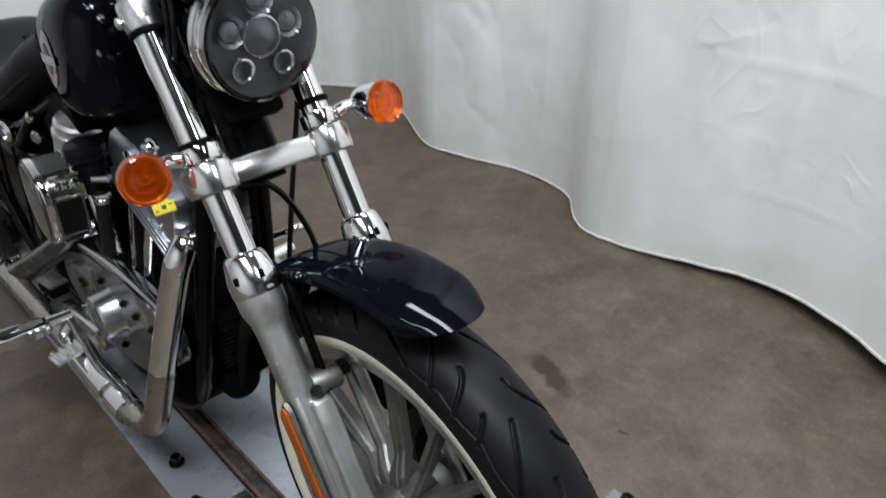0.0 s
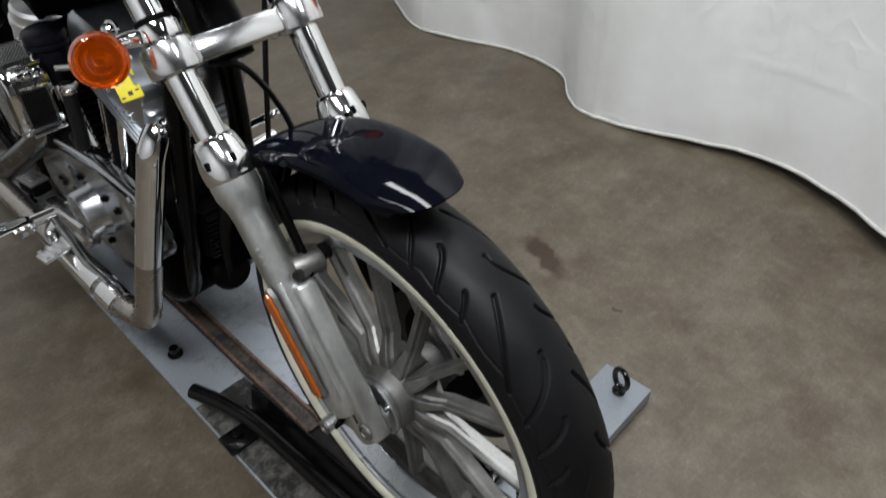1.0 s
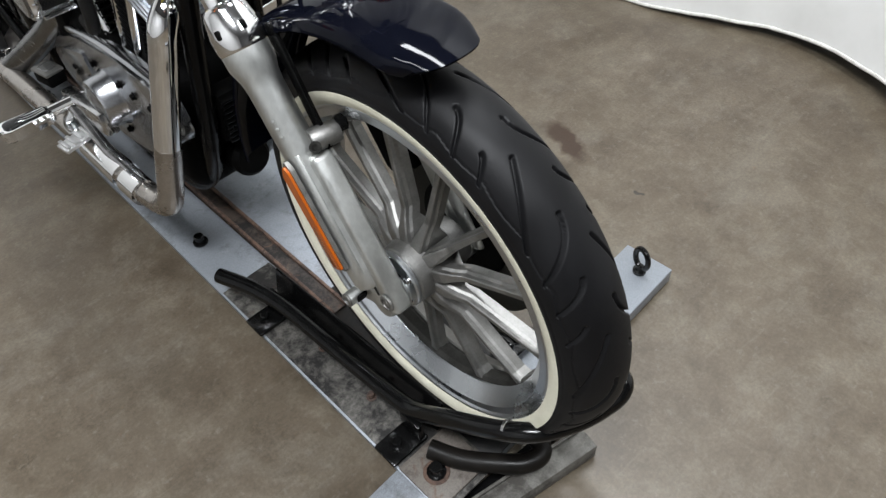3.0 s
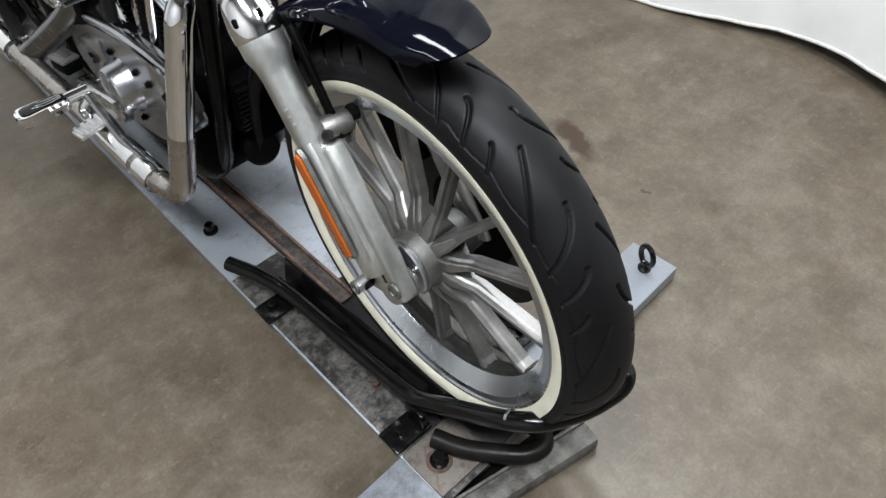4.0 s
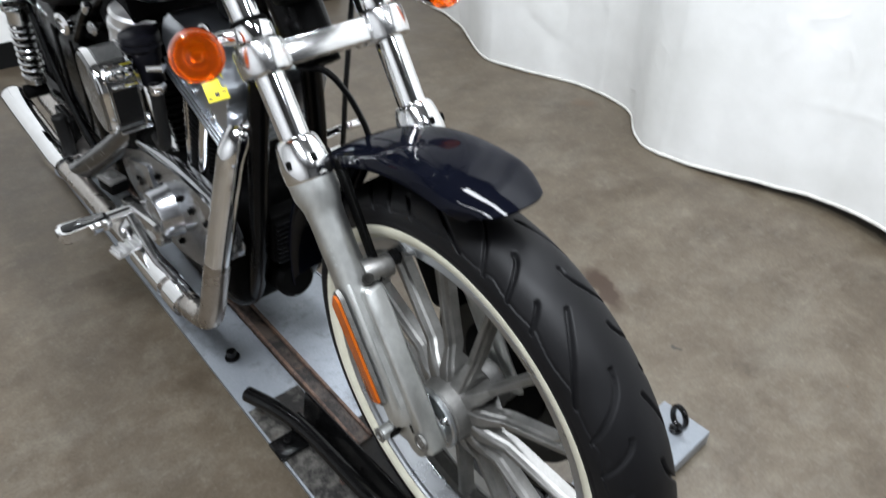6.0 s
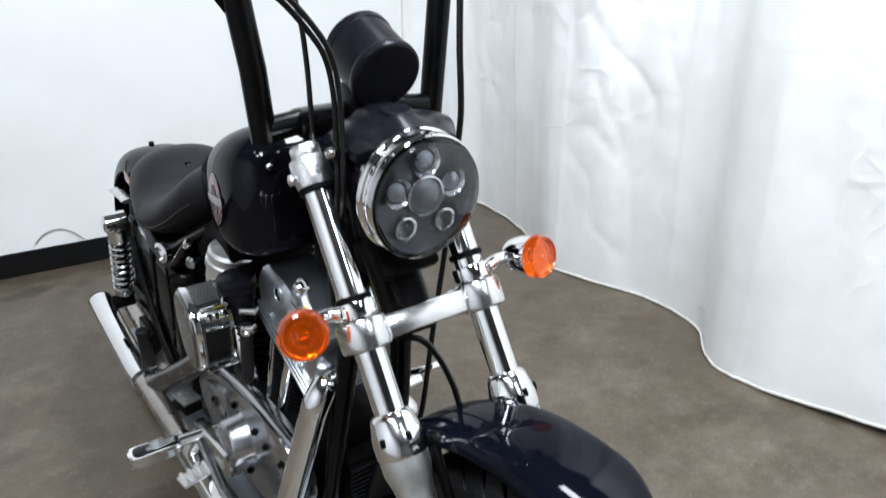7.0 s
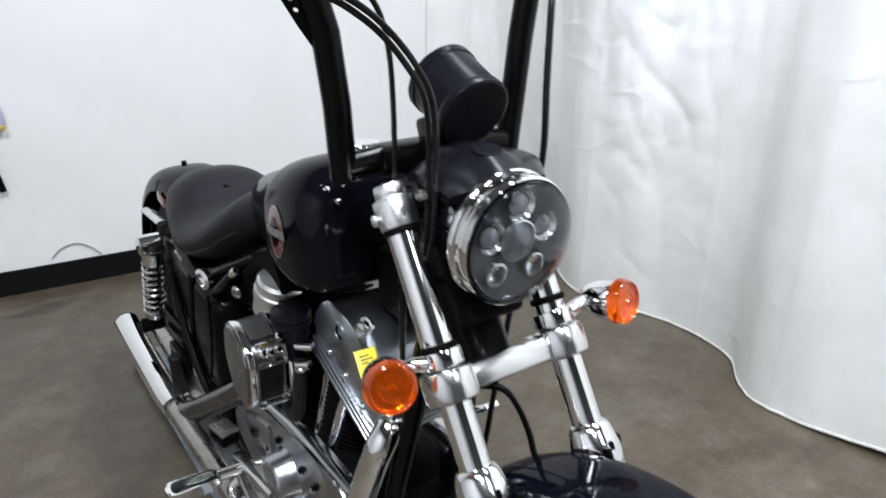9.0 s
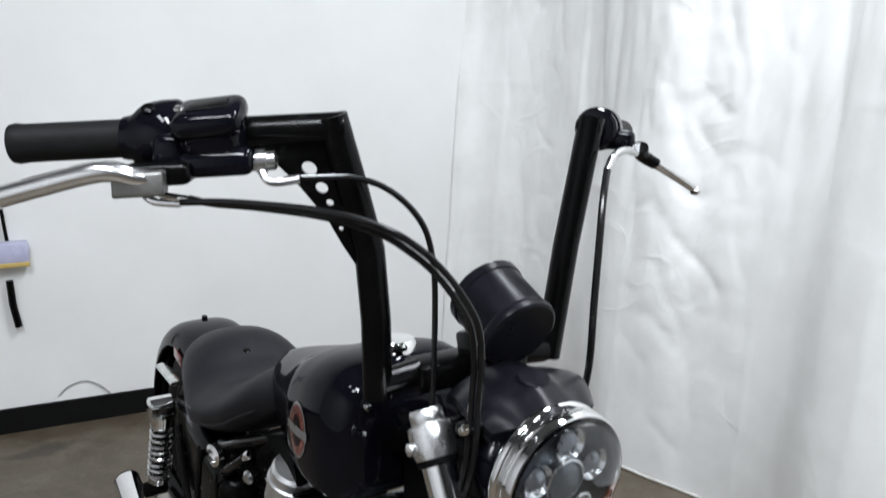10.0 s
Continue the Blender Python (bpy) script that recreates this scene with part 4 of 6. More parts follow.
def crossbar(moto):
    c = on_fork(0, 0.50)
    m = frame_of(c, U, (1, 0, 0))
    tree = part("lower_yoke", box((0.150, 0.036, 0.030), m @ pose(-0.0085, 0.004, 0), 0.006), POLISHED, moto, "polished aluminium lower fork yoke")
    for sgn in (-1, 1):
        mm = frame_of(on_fork(LEG_X[sgn], 0.50), U, (1, 0, 0))
        part("yoke_clamp", lathe([(0.025, -0.020), (0.0305, -0.017), (0.032, -0.012), (0.032, 0.012), (0.0305, 0.017), (0.025, 0.020)], mm, 36), POLISHED, tree)
        part("yoke_lip", box((0.026, 0.02, 0.034), mm @ pose(sgn * -0.02, 0.026, 0), 0.006), POLISHED, tree)
        part("indicator_clamp", lathe([(0.021, 0.0215), (0.0255, 0.022), (0.026, 0.024), (0.026, 0.038), (0.0255, 0.040), (0.021, 0.0405)], mm, 32), CHROME, tree, "chrome indicator clamp")
        part("clamp_screw", box((0.016, 0.014, 0.012), mm @ pose(-0.002, 0.027, 0.031), 0.003), CHROME, tree)
    part("steering_stem", lathe([(0.024, -0.02), (0.024, 0.26)], frame_of(on_fork(0, 0.50, -0.045), U), 24), MATTE, moto)
    top = part("upper_yoke", box((0.175, 0.075, 0.022), frame_of(on_fork(-0.006, 0.712, -0.02), U, (1, 0, 0)), 0.008), BLACK, moto, "black upper fork yoke")
    part("head_bracket", box((0.085, 0.03, 0.10), frame_of(on_fork(-0.01, 0.605, 0.0), U, (1, 0, 0)), 0.008), MATTE, moto)


def indicator(moto, sgn):
    c = Vector((-0.1695, 0.275, 0.811)) if sgn < 0 else Vector((0.1665, 0.258, 0.8245))
    axis = Vector((-0.30, -0.90, 0.26)) if sgn < 0 else Vector((0.16, -0.95, 0.22))
    axis.normalize()
    m = frame_of(c, axis) @ Matrix.Scale(0.87, 4)
    body = part("indicator", lathe([(0.004, -0.062), (0.014, -0.058), (0.024, -0.046), (0.030, -0.028), (0.0325, -0.008), (0.0335, 0.000), (0.0335, 0.004), (0.031, 0.004)], m, 40), CHROME, moto, "chrome bullet indicator with an amber lens")
    part("lens", lathe([(0.0325, 0.003), (0.0348, 0.004), (0.0350, 0.007), (0.0340, 0.0095), (0.0335, 0.014), (0.0318, 0.0185), (0.0285, 0.0205), (0.0268, 0.0175), (0.0245, 0.0168), (0.016, 0.0185), (0.0148, 0.0172), (0.0125, 0.0176), (0.0070, 0.0190), (0.0058, 0.0212), (0.0005, 0.0218)], m, 48), AMBER, body, "glossy amber lens").visible_shadow = False
    part("bowl", lathe([(0.0315, 0.0025), (0.029, -0.006), (0.024, -0.013), (0.014, -0.019), (0.001, -0.021)], m, 40, None, False), BOWL, body)
    part("bulb", lathe([(0.006, -0.024), (0.007, -0.012), (0.009, -0.006), (0.0065, 0.000), (0.0005, 0.0015)], m, 20), BRIGHT, body)
    a = on_fork(LEG_X[sgn] + sgn * 0.023, 0.531, 0.006)
    b = c - axis * 0.034
    part("stalk", sweep(spline([a, a.lerp(b, 0.4) + Vector((0, 0, 0.004)), b], 6), [0.010, 0.0075], 14), CHROME, body)


def headlight(moto):
    c = Vector((-0.003, 0.262, 0.943))
    ax = Vector((0, -0.995, -0.05)).normalized()
    m = frame_of(c, ax) @ Matrix.Scale(0.955, 4)
    body = part("headlight", lathe([(0.01, -0.125), (0.04, -0.118), (0.062, -0.095), (0.073, -0.06), (0.077, -0.03), (0.077, -0.012)], m, 56), PAINT, moto, "round black headlight with a chrome bezel and clear lens")
    part("bezel", lathe([(0.0765, -0.036), (0.0815, -0.035), (0.0828, -0.032), (0.0828, -0.028), (0.0812, -0.0255), (0.0790, -0.0245), (0.0790, -0.0185), (0.0805, -0.0165), (0.0818, -0.0135), (0.0815, -0.006), (0.0802, -0.0015), (0.0788, -0.0005), (0.0780, -0.003), (0.0780, -0.012)], m, 180, None, False), CHROME, body, "stepped chrome bezel ring")
    part("lens_rim", lathe([(0.0780, -0.006), (0.0780, -0.001), (0.0745, 0.0005), (0.0735, -0.003), (0.0735, -0.008)], m, 64, None, False), BLACK, body)
    part("lens", lathe([(0.0778, -0.0005), (0.0775, 0.003), (0.0740, 0.0065), (0.0600, 0.0125), (0.04, 0.0165), (0.02, 0.0185), (0.0005, 0.019), (0.0005, 0.0165), (0.02, 0.016), (0.04, 0.014), (0.06, 0.010), (0.072, 0.004), (0.0735, -0.0005)], m, 56, None, False), GLASS, body, "domed clear lens")
    part("backplate", lathe([(0.0738, -0.02), (0.0738, -0.005), (0.066, -0.010), (0.0005, -0.012)], m, 56, None, False), SMOKE, body)
    # projector optics behind the lens: local x is to the bike's own side, y up the face
    for px, py, r, big in ((0.0, 0.002, 0.0235, 1), (-0.029, -0.036, 0.0125, 0), (0.029, -0.036, 0.0125, 0), (-0.040, 0.013, 0.019, 2), (0.040, 0.013, 0.019, 2), (0.0, 0.046, 0.020, 2)):
        mm = m @ pose(px, py, -0.010)
        if big == 2:
            part("optic_bowl", lathe([(r, 0.006), (r * 0.93, 0.004), (r * 0.75, -0.002), (r * 0.4, -0.006), (0.0005, -0.007)], mm, 28, None, False), BRIGHT, body)
            part("optic_lens", lathe([(r * 0.66, -0.003), (r * 0.6, 0.003), (r * 0.35, 0.007), (0.0005, 0.008)], mm, 24), FROST, body)
        else:
            part("optic_ring", lathe([(r + 0.003, 0.0), (r + 0.003, 0.006), (r + 0.001, 0.007), (r, 0.004), (r * 0.93, 0.0)], mm, 32, None, False), BRIGHT, body)
            part("optic_bowl", lathe([(r * 0.93, 0.0), (r * 0.8, 0.004), (r * 0.5, 0.0068), (0.0005, 0.008)] if big else [(r * 0.93, 0.0), (r * 0.6, -0.005), (0.0005, -0.007)], mm, 32, None, False), FROST if big else BRIGHT, body)
            part("optic_lens", lathe([(r * 0.95, 0.002), (r * 0.85, 0.007), (r * 0.55, 0.011), (0.0005, 0.0125)], mm, 32), GLASS, body)
    # cowl above the light
    rings = []
    for t in range(15):
        q = t / 14
        y = 0.272 + 0.128 * q
        hw = 0.066 + 0.010 * math.sin(math.pi * min(1, q * 1.1)) - 0.008 * q
        zt = 1.016 + 0.014 * math.sin(math.pi * min(1, q * 0.95))
        row_t, row_b = [], []
        for k in range(25):
            w = -1 + 2 * k / 24
            z = zt - 0.019 * abs(w) ** 2.4 + 0.010 * math.exp(-(w / 0.28) ** 4) * min(1, q * 3)
            z -= 0.003 * math.exp(-((abs(w) - 0.5) / 0.16) ** 2) * (1 - q)
            yy = y + 0.034 * w * w * (1 - q)
            wide = hw * (1.15 + 0.35 * q) if w > 0 else hw
            row_t.append(Vector((-0.005 + w * wide, yy, z)))
            row_b.append(Vector((-0.005 + w * wide * 0.97, yy + 0.003, z - 0.012)))
        rings.append(row_t + row_b[::-1])
    cw = part("headlight_cowl", rings_bm(rings), SATIN, moto, "satin black sculpted cowl above the headlight")
    part("cowl_cap", lathe([(0.019, -0.006), (0.019, 0.000), (0.017, 0.0015), (0.0005, 0.002)], frame_of((-0.004, 0.325, 1.0375), (0, -0.15, 1)), 28), SATIN, cw)


def front_fender(moto):
    rings = []
    a0, a1, n = 104, 2, 44
    for k in range(n + 1):
        q = k / n
        a = radians(a0 + (a1 - a0) * q)
        tip = max(0.0, 1 - q / 0.10)
        hw = 0.060 - 0.014 * tip ** 2
        R0 = 0.376 - 0.008 * max(0, (q - 0.6) / 0.4) - 0.004 * tip
        outer, inner = [], []
        m = 18
        for j in range(m + 1):
            w = -1 + 2 * j / m
            ang = radians(a0 + (a1 - a0) * q) - radians(5.0) * abs(w) ** 2.5 * tip
            r = R0 - 0.016 * abs(w) ** 2.4 - 0.006 * max(0, abs(w) - 0.86) / 0.14
            x = -0.010 + hw * math.sin(w * 1.42) / math.sin(1.42)
            outer.append(Vector((x, r * math.cos(ang), 0.366 + r * math.sin(ang))))
            ri = r - 0.0028
            inner.append(Vector((x * 0.975, ri * math.cos(ang), 0.366 + ri * math.sin(ang))))
        rings.append(outer + inner[::-1])
    fd = part("front_fender", rings_bm(rings), BLUEBLACK, moto, "gloss blue-black front fender")
    for sgn in (-1, 1):
        a, b = on_fork(sgn * 0.069, 0.205, 0.022), on_fork(sgn * 0.067, 0.365, 0.030)
        part("fender_stay", box((0.006, 0.020, (b - a).length), frame_of((a + b) / 2, b - a, (1, 0, 0)), 0.002), BLACK, fd, "black fender stay")
        bolt(a + Vector((sgn * 0.004, 0, 0.01)), (sgn, 0, 0), 0.007, 0.008, BLACK, fd)


def handlebar(moto):
    base = part("riser_clamp", box((0.16, 0.045, 0.035), pose(0, 0.45, 1.005), 0.008), BLACK, moto, "black handlebar clamp")
    for sgn in (-1, 1):
        foot = [(sgn * 0.07, 0.45, 1.008), (sgn * 0.120, 0.45, 1.003)]
        corner = Vector((sgn * 0.176, 0.457, 1.288))
        if sgn < 0:
            rise = [(-0.122, 0.45, 0.990), (-0.127, 0.45, 1.08), (-0.136, 0.452, 1.16), (-0.156, 0.454, 1.225), corner]
        else:
            rise = [(0.130, 0.45, 0.992), (0.148, 0.452, 1.14), corner]
        tip = corner + (corner - Vector(rise[-2])).normalized() * 0.0125
        bar = part("handlebar", sweep(rise[:-1] + [tip], 0.0165, 20), BLACK, moto, "satin black tall handlebar riser")
        part("bar_foot", sweep(foot, 0.0165, 16), BLACK, bar)
        end = Vector((-0.4435, 0.594, 1.2610)) if sgn < 0 else Vector((0.392, 0.604, 1.268))
        d = (end - corner).normalized()
        part("bar_arm", sweep([corner - d * 0.0100, end], 0.0155, 20), BLACK, bar)
        # gusset with holes, cut as a fan of strips
        gusset(bar, corner, d, Vector(rise[-3]) if sgn < 0 else Vector((0.150, 0.453, 1.16)))
        gr0 = end - d * 0.125
        prof = [(0.0175, 0), (0.019, 0.002), (0.0185, 0.01), (0.0185, 0.115), (0.0195, 0.122), (0.0185, 0.127), (0.010, 0.129)]
        part("grip", lathe(prof, frame_of(gr0, d), 28), GRIPRUB, bar, "black rubber grip")
        controls(bar, corner, d, sgn)


def gusset(bar, corner, d, low):
    """Triangular web in the bar's corner, with four drilled holes."""
    m = Matrix((d, (low - corner).normalized(), d.cross((low - corner).normalized()))).transposed().to_4x4()
    m.translation = corner
    L = (low - corner).length
    tri = [(0.0, 0.0), (0.098, 0.006), (0.090, 0.018), (0.072, 0.026), (0.0626, 0.039), (0.0509, 0.058), (0.0334, 0.0955), (0.026, 0.125), (0.018, 0.150), (0.0, 0.168)]
    holes = [(0.0359, 0.0398, 0.0074), (0.0294, 0.0611, 0.0062), (0.0258, 0.0775, 0.0038), (0.0242, 0.0930, 0.0034), (0.0222, 0.1066, 0.0026)]
    tmp = bmesh.new()
    ev = [tmp.verts.new((x, y, 0)) for x, y in tri]
    edges = [tmp.edges.new((ev[i], ev[(i + 1) % len(ev)])) for i in range(len(ev))]
    for hx, hy, r in holes:
        hv = [tmp.verts.new((hx + r * math.cos(a), hy + r * math.sin(a), 0)) for a in (2 * math.pi * k / 16 for k in range(16))]
        edges += [tmp.edges.new((hv[i], hv[(i + 1) % 16])) for i in range(16)]
    bmesh.ops.triangle_fill(tmp, use_beauty=True, use_dissolve=False, edges=edges)
    kill = [f for f in tmp.faces if any((f.calc_center_median() - Vector((hx, hy, 0))).length < r * 0.9 and all((v.co - Vector((hx, hy, 0))).length < r * 1.05 for v in f.verts) for hx, hy, r in holes)]
    bmesh.ops.delete(tmp, geom=kill, context="FACES")
    ext = bmesh.ops.extrude_face_region(tmp, geom=tmp.faces[:])
    bmesh.ops.translate(tmp, vec=(0, 0, 0.005), verts=[v for v in ext["geom"] if isinstance(v, bmesh.types.BMVert)])
    tmp.transform(m)
    part("gusset", tmp, BLACK, bar, "black drilled gusset plate", False)


def controls(bar, corner, d, sgn):
    """Switch housing, master cylinder or clutch perch, and lever."""
    up = Vector((0, 0, 1))
    fw = d.cross(up) * (1 if sgn < 0 else -1)
    if fw.y > 0:
        fw = -fw
    at = lambda a, f, h: corner + d * a + fw * f + up * h
    m = Matrix((d, fw, up)).transposed().to_4x4()

    def boxed(name, size, a, f, h, mat, bev, label=""):
        mm = m.copy()
        mm.translation = at(a, f, h)
        return part(name, box(size, mm, bev, None, 3), mat, bar, label)

    if sgn < 0:
        hs = m.copy()
        hs.translation = at(0.0, 0.002, 0.0)
        ax2 = hs @ Matrix.Rotation(radians(90), 4, "Y")
        part("switch_housing", lathe([(0.0175, 0.202), (0.0205, 0.201), (0.0215, 0.196), (0.0225, 0.192), (0.0300, 0.184), (0.0335, 0.174), (0.0350, 0.163), (0.0350, 0.150), (0.031, 0.143), (0.018, 0.141)], ax2, 32), PAINT, bar, "rounded gloss black switch housing")
        part("switch_button", lathe([(0.006, 0), (0.006, 0.004), (0.004, 0.005)], frame_of(at(0.172, 0.022, 0.026), fw + up, d), 14), BLACK, bar)
        tilt = m @ Matrix.Rotation(radians(4), 4, "Y") @ Matrix.Rotation(radians(-18), 4, "X")

        def tilted(name, size, a, f, h, x, z, mat, bev, label=""):
            mm = tilt.copy()
            mm.translation = at(a, f, h) + tilt.to_3x3() @ Vector((x, 0, z))
            return part(name, box(size, mm, bev, None, 4), mat, bar, label)

        tilted("master_cylinder", (0.060, 0.056, 0.054), 0.113, 0.026, -0.003, 0, 0, PAINT, 0.018, "gloss black brake master cylinder")
        tilted("reservoir_cap", (0.066, 0.060, 0.026), 0.113, 0.026, -0.003, 0, 0.021, PAINT, 0.0125)
        tilted("cap_panel", (0.036, 0.026, 0.003), 0.113, 0.026, -0.003, 0, 0.0345, BLACK, 0.0014)
        for x, f in ((-0.027, 0.008), (0.027, 0.044)):
            mm = tilt.copy()
            mm.translation = at(0.112, f, -0.003) + tilt.to_3x3() @ Vector((x * 0.85, 0, 0.0335))
            bolt(mm.translation, mm.to_3x3() @ Vector((0, 0, 1)), 0.0032, 0.003, CHROME, bar, "cap_screw")
        boxed("cylinder_body", (0.070, 0.028, 0.026), 0.107, 0.040, -0.024, PAINT, 0.010)
        boxed("lever_perch", (0.062, 0.036, 0.022), 0.158, 0.046, -0.030, BLACK, 0.008)
        boxed("perch_clamp", (0.034, 0.030, 0.034), 0.150, 0.030, -0.012, PAINT, 0.010)
        lv = [at(0.160, 0.068, -0.032), at(0.175, 0.072, -0.029), at(0.190, 0.077, -0.023), at(0.208, 0.078, -0.023), at(0.247, 0.074, -0.031), at(0.287, 0.070, -0.040), at(0.33, 0.065, -0.050)]
        part("brake_lever", sweep(spline(lv, 6), [0.0115, 0.0125], 18, None, 0.8), BRIGHT, bar, "bright polished aluminium brake lever")
        boxed("lever_boss", (0.044, 0.024, 0.022), 0.170, 0.068, -0.036, CAST, 0.003)
        bj = part("banjo", lathe([(0.006, -0.014), (0.0095, -0.012), (0.0095, -0.005), (0.012, -0.004), (0.012, 0.005), (0.0095, 0.006), (0.0095, 0.012), (0.006, 0.014)], frame_of(at(0.066, 0.038, -0.025), d), 14), CHROME_WORN, bar, "metal banjo fitting")
        part("fitting_pipe", sweep(spline([at(0.066, 0.044, -0.032), at(0.062, 0.050, -0.040), at(0.052, 0.052, -0.044), at(0.030, 0.052, -0.042)], 6), [0.0036, 0.0048], 10), BRIGHT, bar)
        for k in (0, 1):
            part("throttle_elbow", sweep(spline([at(0.176 - 0.014 * k, 0.048, -0.036), at(0.172 - 0.014 * k, 0.050, -0.047), at(0.163 - 0.012 * k, 0.053, -0.055 + 0.004 * k), at(0.138 - 0.008 * k, 0.055, -0.0585 + 0.003 * k)], 6), 0.0038, 10), CHROME, bar)
    else:
        hs = m.copy()
        hs.translation = corner
        part("switch_housing", lathe([(0.0165, 0.034), (0.0245, 0.036), (0.0275, 0.040), (0.0275, 0.052), (0.0255, 0.054), (0.0255, 0.058), (0.0290, 0.060), (0.0290, 0.086), (0.0250, 0.092), (0.0165, 0.094)], hs @ Matrix.Rotation(radians(90), 4, "Y"), 32), PAINT, bar, "rounded gloss black switch housing")
        boxed("lever_perch", (0.030, 0.044, 0.028), 0.070, 0.026, -0.012, PAINT, 0.010)
        part("cable_elbow", sweep(spline([(0.250, 0.444, 1.256), (0.216, 0.431, 1.2615), (0.186, 0.421, 1.256), (0.166, 0.411, 1.240)], 6), 0.0050, 12), CHROME_WORN, bar, "bright metal cable elbow")
        lv = [at(0.075, 0.055, -0.02), Vector((0.285, 0.462, 1.25)), Vector((0.335, 0.452, 1.225)), Vector((0.387, 0.447, 1.200))]
        part("clutch_lever", sweep(spline(lv, 6), [0.009, 0.0065], 14, None, 0.7), POLISHED, bar, "polished aluminium clutch lever")
        part("lever_root", sweep(spline(lv[:2] + [lv[1].lerp(lv[2], 0.45)], 6), [0.0115, 0.0095], 14, None, 0.8), BLACK, bar)
        part("lever_ball", lathe([(0.0005, -0.008), (0.006, -0.006), (0.0085, 0), (0.006, 0.006), (0.0005, 0.008)], frame_of(lv[-1], (0, 0, 1)), 20), POLISHED, bar)


def cables(moto):
    sets = {
        "throttle_cable": [(-0.324, 0.468, 1.219), (-0.30, 0.445, 1.222), (-0.27, 0.410, 1.224), (-0.227, 0.360, 1.223), (-0.186, 0.332, 1.211), (-0.159, 0.318, 1.194), (-0.135, 0.313, 1.172), (-0.111, 0.312, 1.144), (-0.091, 0.313, 1.112), (-0.082, 0.316, 1.071), (-0.081, 0.318, 1.02), (-0.084, 0.320, 0.945), (-0.078, 0.36, 0.87), (-0.06, 0.42, 0.84)],
        "idle_cable": [(-0.317, 0.466, 1.2225), (-0.30, 0.450, 1.2195), (-0.27, 0.416, 1.220), (-0.229, 0.367, 1.218), (-0.189, 0.339, 1.206), (-0.163, 0.325, 1.189), (-0.139, 0.320, 1.168), (-0.115, 0.319, 1.140), (-0.095, 0.320, 1.109), (-0.086, 0.323, 1.069), (-0.085, 0.325, 1.02), (-0.088, 0.327, 0.945), (-0.082, 0.365, 0.87), (-0.064, 0.425, 0.84)],
        "brake_hose": [(-0.226, 0.424, 1.244), (-0.165, 0.425, 1.241), (-0.125, 0.42, 1.224), (-0.09, 0.42, 1.189), (-0.075, 0.42, 1.144), (-0.07, 0.42, 1.086), (-0.072, 0.415, 1.02), (-0.075, 0.41, 0.96)],
        "clutch_cable": [(0.166, 0.411, 1.240), (0.144, 0.392, 1.209), (0.130, 0.378, 1.164), (0.124, 0.371, 1.09), (0.126, 0.371, 1.01), (0.126, 0.380, 0.95), (0.130, 0.40, 0.87), (0.134, 0.42, 0.79), (0.107, 0.42, 0.646), (0.083, 0.42, 0.507), (0.075, 0.45, 0.42)],
        "caliper_hose": [(-0.045, 0.285, 0.760), (-0.012, 0.27, 0.750), (0.016, 0.27, 0.711), (0.038, 0.27, 0.662), (0.053, 0.265, 0.612), (0.075, 0.22, 0.56), (0.085, 0.16, 0.52)],
        "speedometer_cable": [(-0.068, 0.40, 0.93), (-0.062, 0.42, 0.86), (-0.055, 0.43, 0.79), (-0.05, 0.44, 0.72)],
    }
    for n, pts in sets.items():
        part(n, sweep(spline(pts, 8), 0.0034 if n in ("throttle_cable", "idle_cable", "brake_hose") else 0.0045, 10), CABLE, moto)
    part("cable_clip", box((0.026, 0.018, 0.012), pose(-0.084, 0.326, 0.998), 0.003), BLACK, moto)
    bolt((-0.094, 0.322, 1.000), (-0.3, -1, 0), 0.0042, 0.005, CHROME, moto)


def speedometer(moto):
    c = Vector((0.012, 0.368, 1.066))
    ax = Vector((0.0, 0.90, 0.40)).normalized()
    m = frame_of(c, ax)
    sp = part("speedometer", lathe([(0.0005, 0.001), (0.041, 0.0005), (0.0435, 0.0), (0.0465, 0.002), (0.0472, 0.006), (0.0468, 0.012), (0.0452, 0.014), (0.0452, 0.066), (0.047, 0.068), (0.047, 0.078), (0.044, 0.081)], m, 56), SATIN, moto, "satin black speedometer cup facing the rider")
    part("dial", lathe([(0.043, 0.0795), (0.0005, 0.0795)], m, 40, None, False), MATTE, sp)
    bolt(c + Vector((0.022, 0.0, 0.018)), -ax, 0.004, 0.005, BLACK, sp, "stud")
    part("bracket", box((0.035, 0.05, 0.055), pose(0, 0.425, 1.03, -20), 0.006), BLACK, sp)


def smooth_keys(keys, width=0.022):
    """Dense rows through the given ones, with the corners between them eased."""
    k = np.array(keys)
    y = np.linspace(k[0, 0], k[-1, 0], 240)
    rows = [y]
    for c in range(1, k.shape[1]):
        v = np.interp(y, k[:, 0], k[:, c])
        out = np.empty_like(v)
        for i, yi in enumerate(y):
            reach = min(width, 0.5 * (yi - y[0]) + 0.001, 0.5 * (y[-1] - yi) + 0.001)
            w = np.exp(-((y - yi) / reach) ** 2)
            out[i] = (v * w).sum() / w.sum()
        rows.append(out)
    return np.array(rows).T


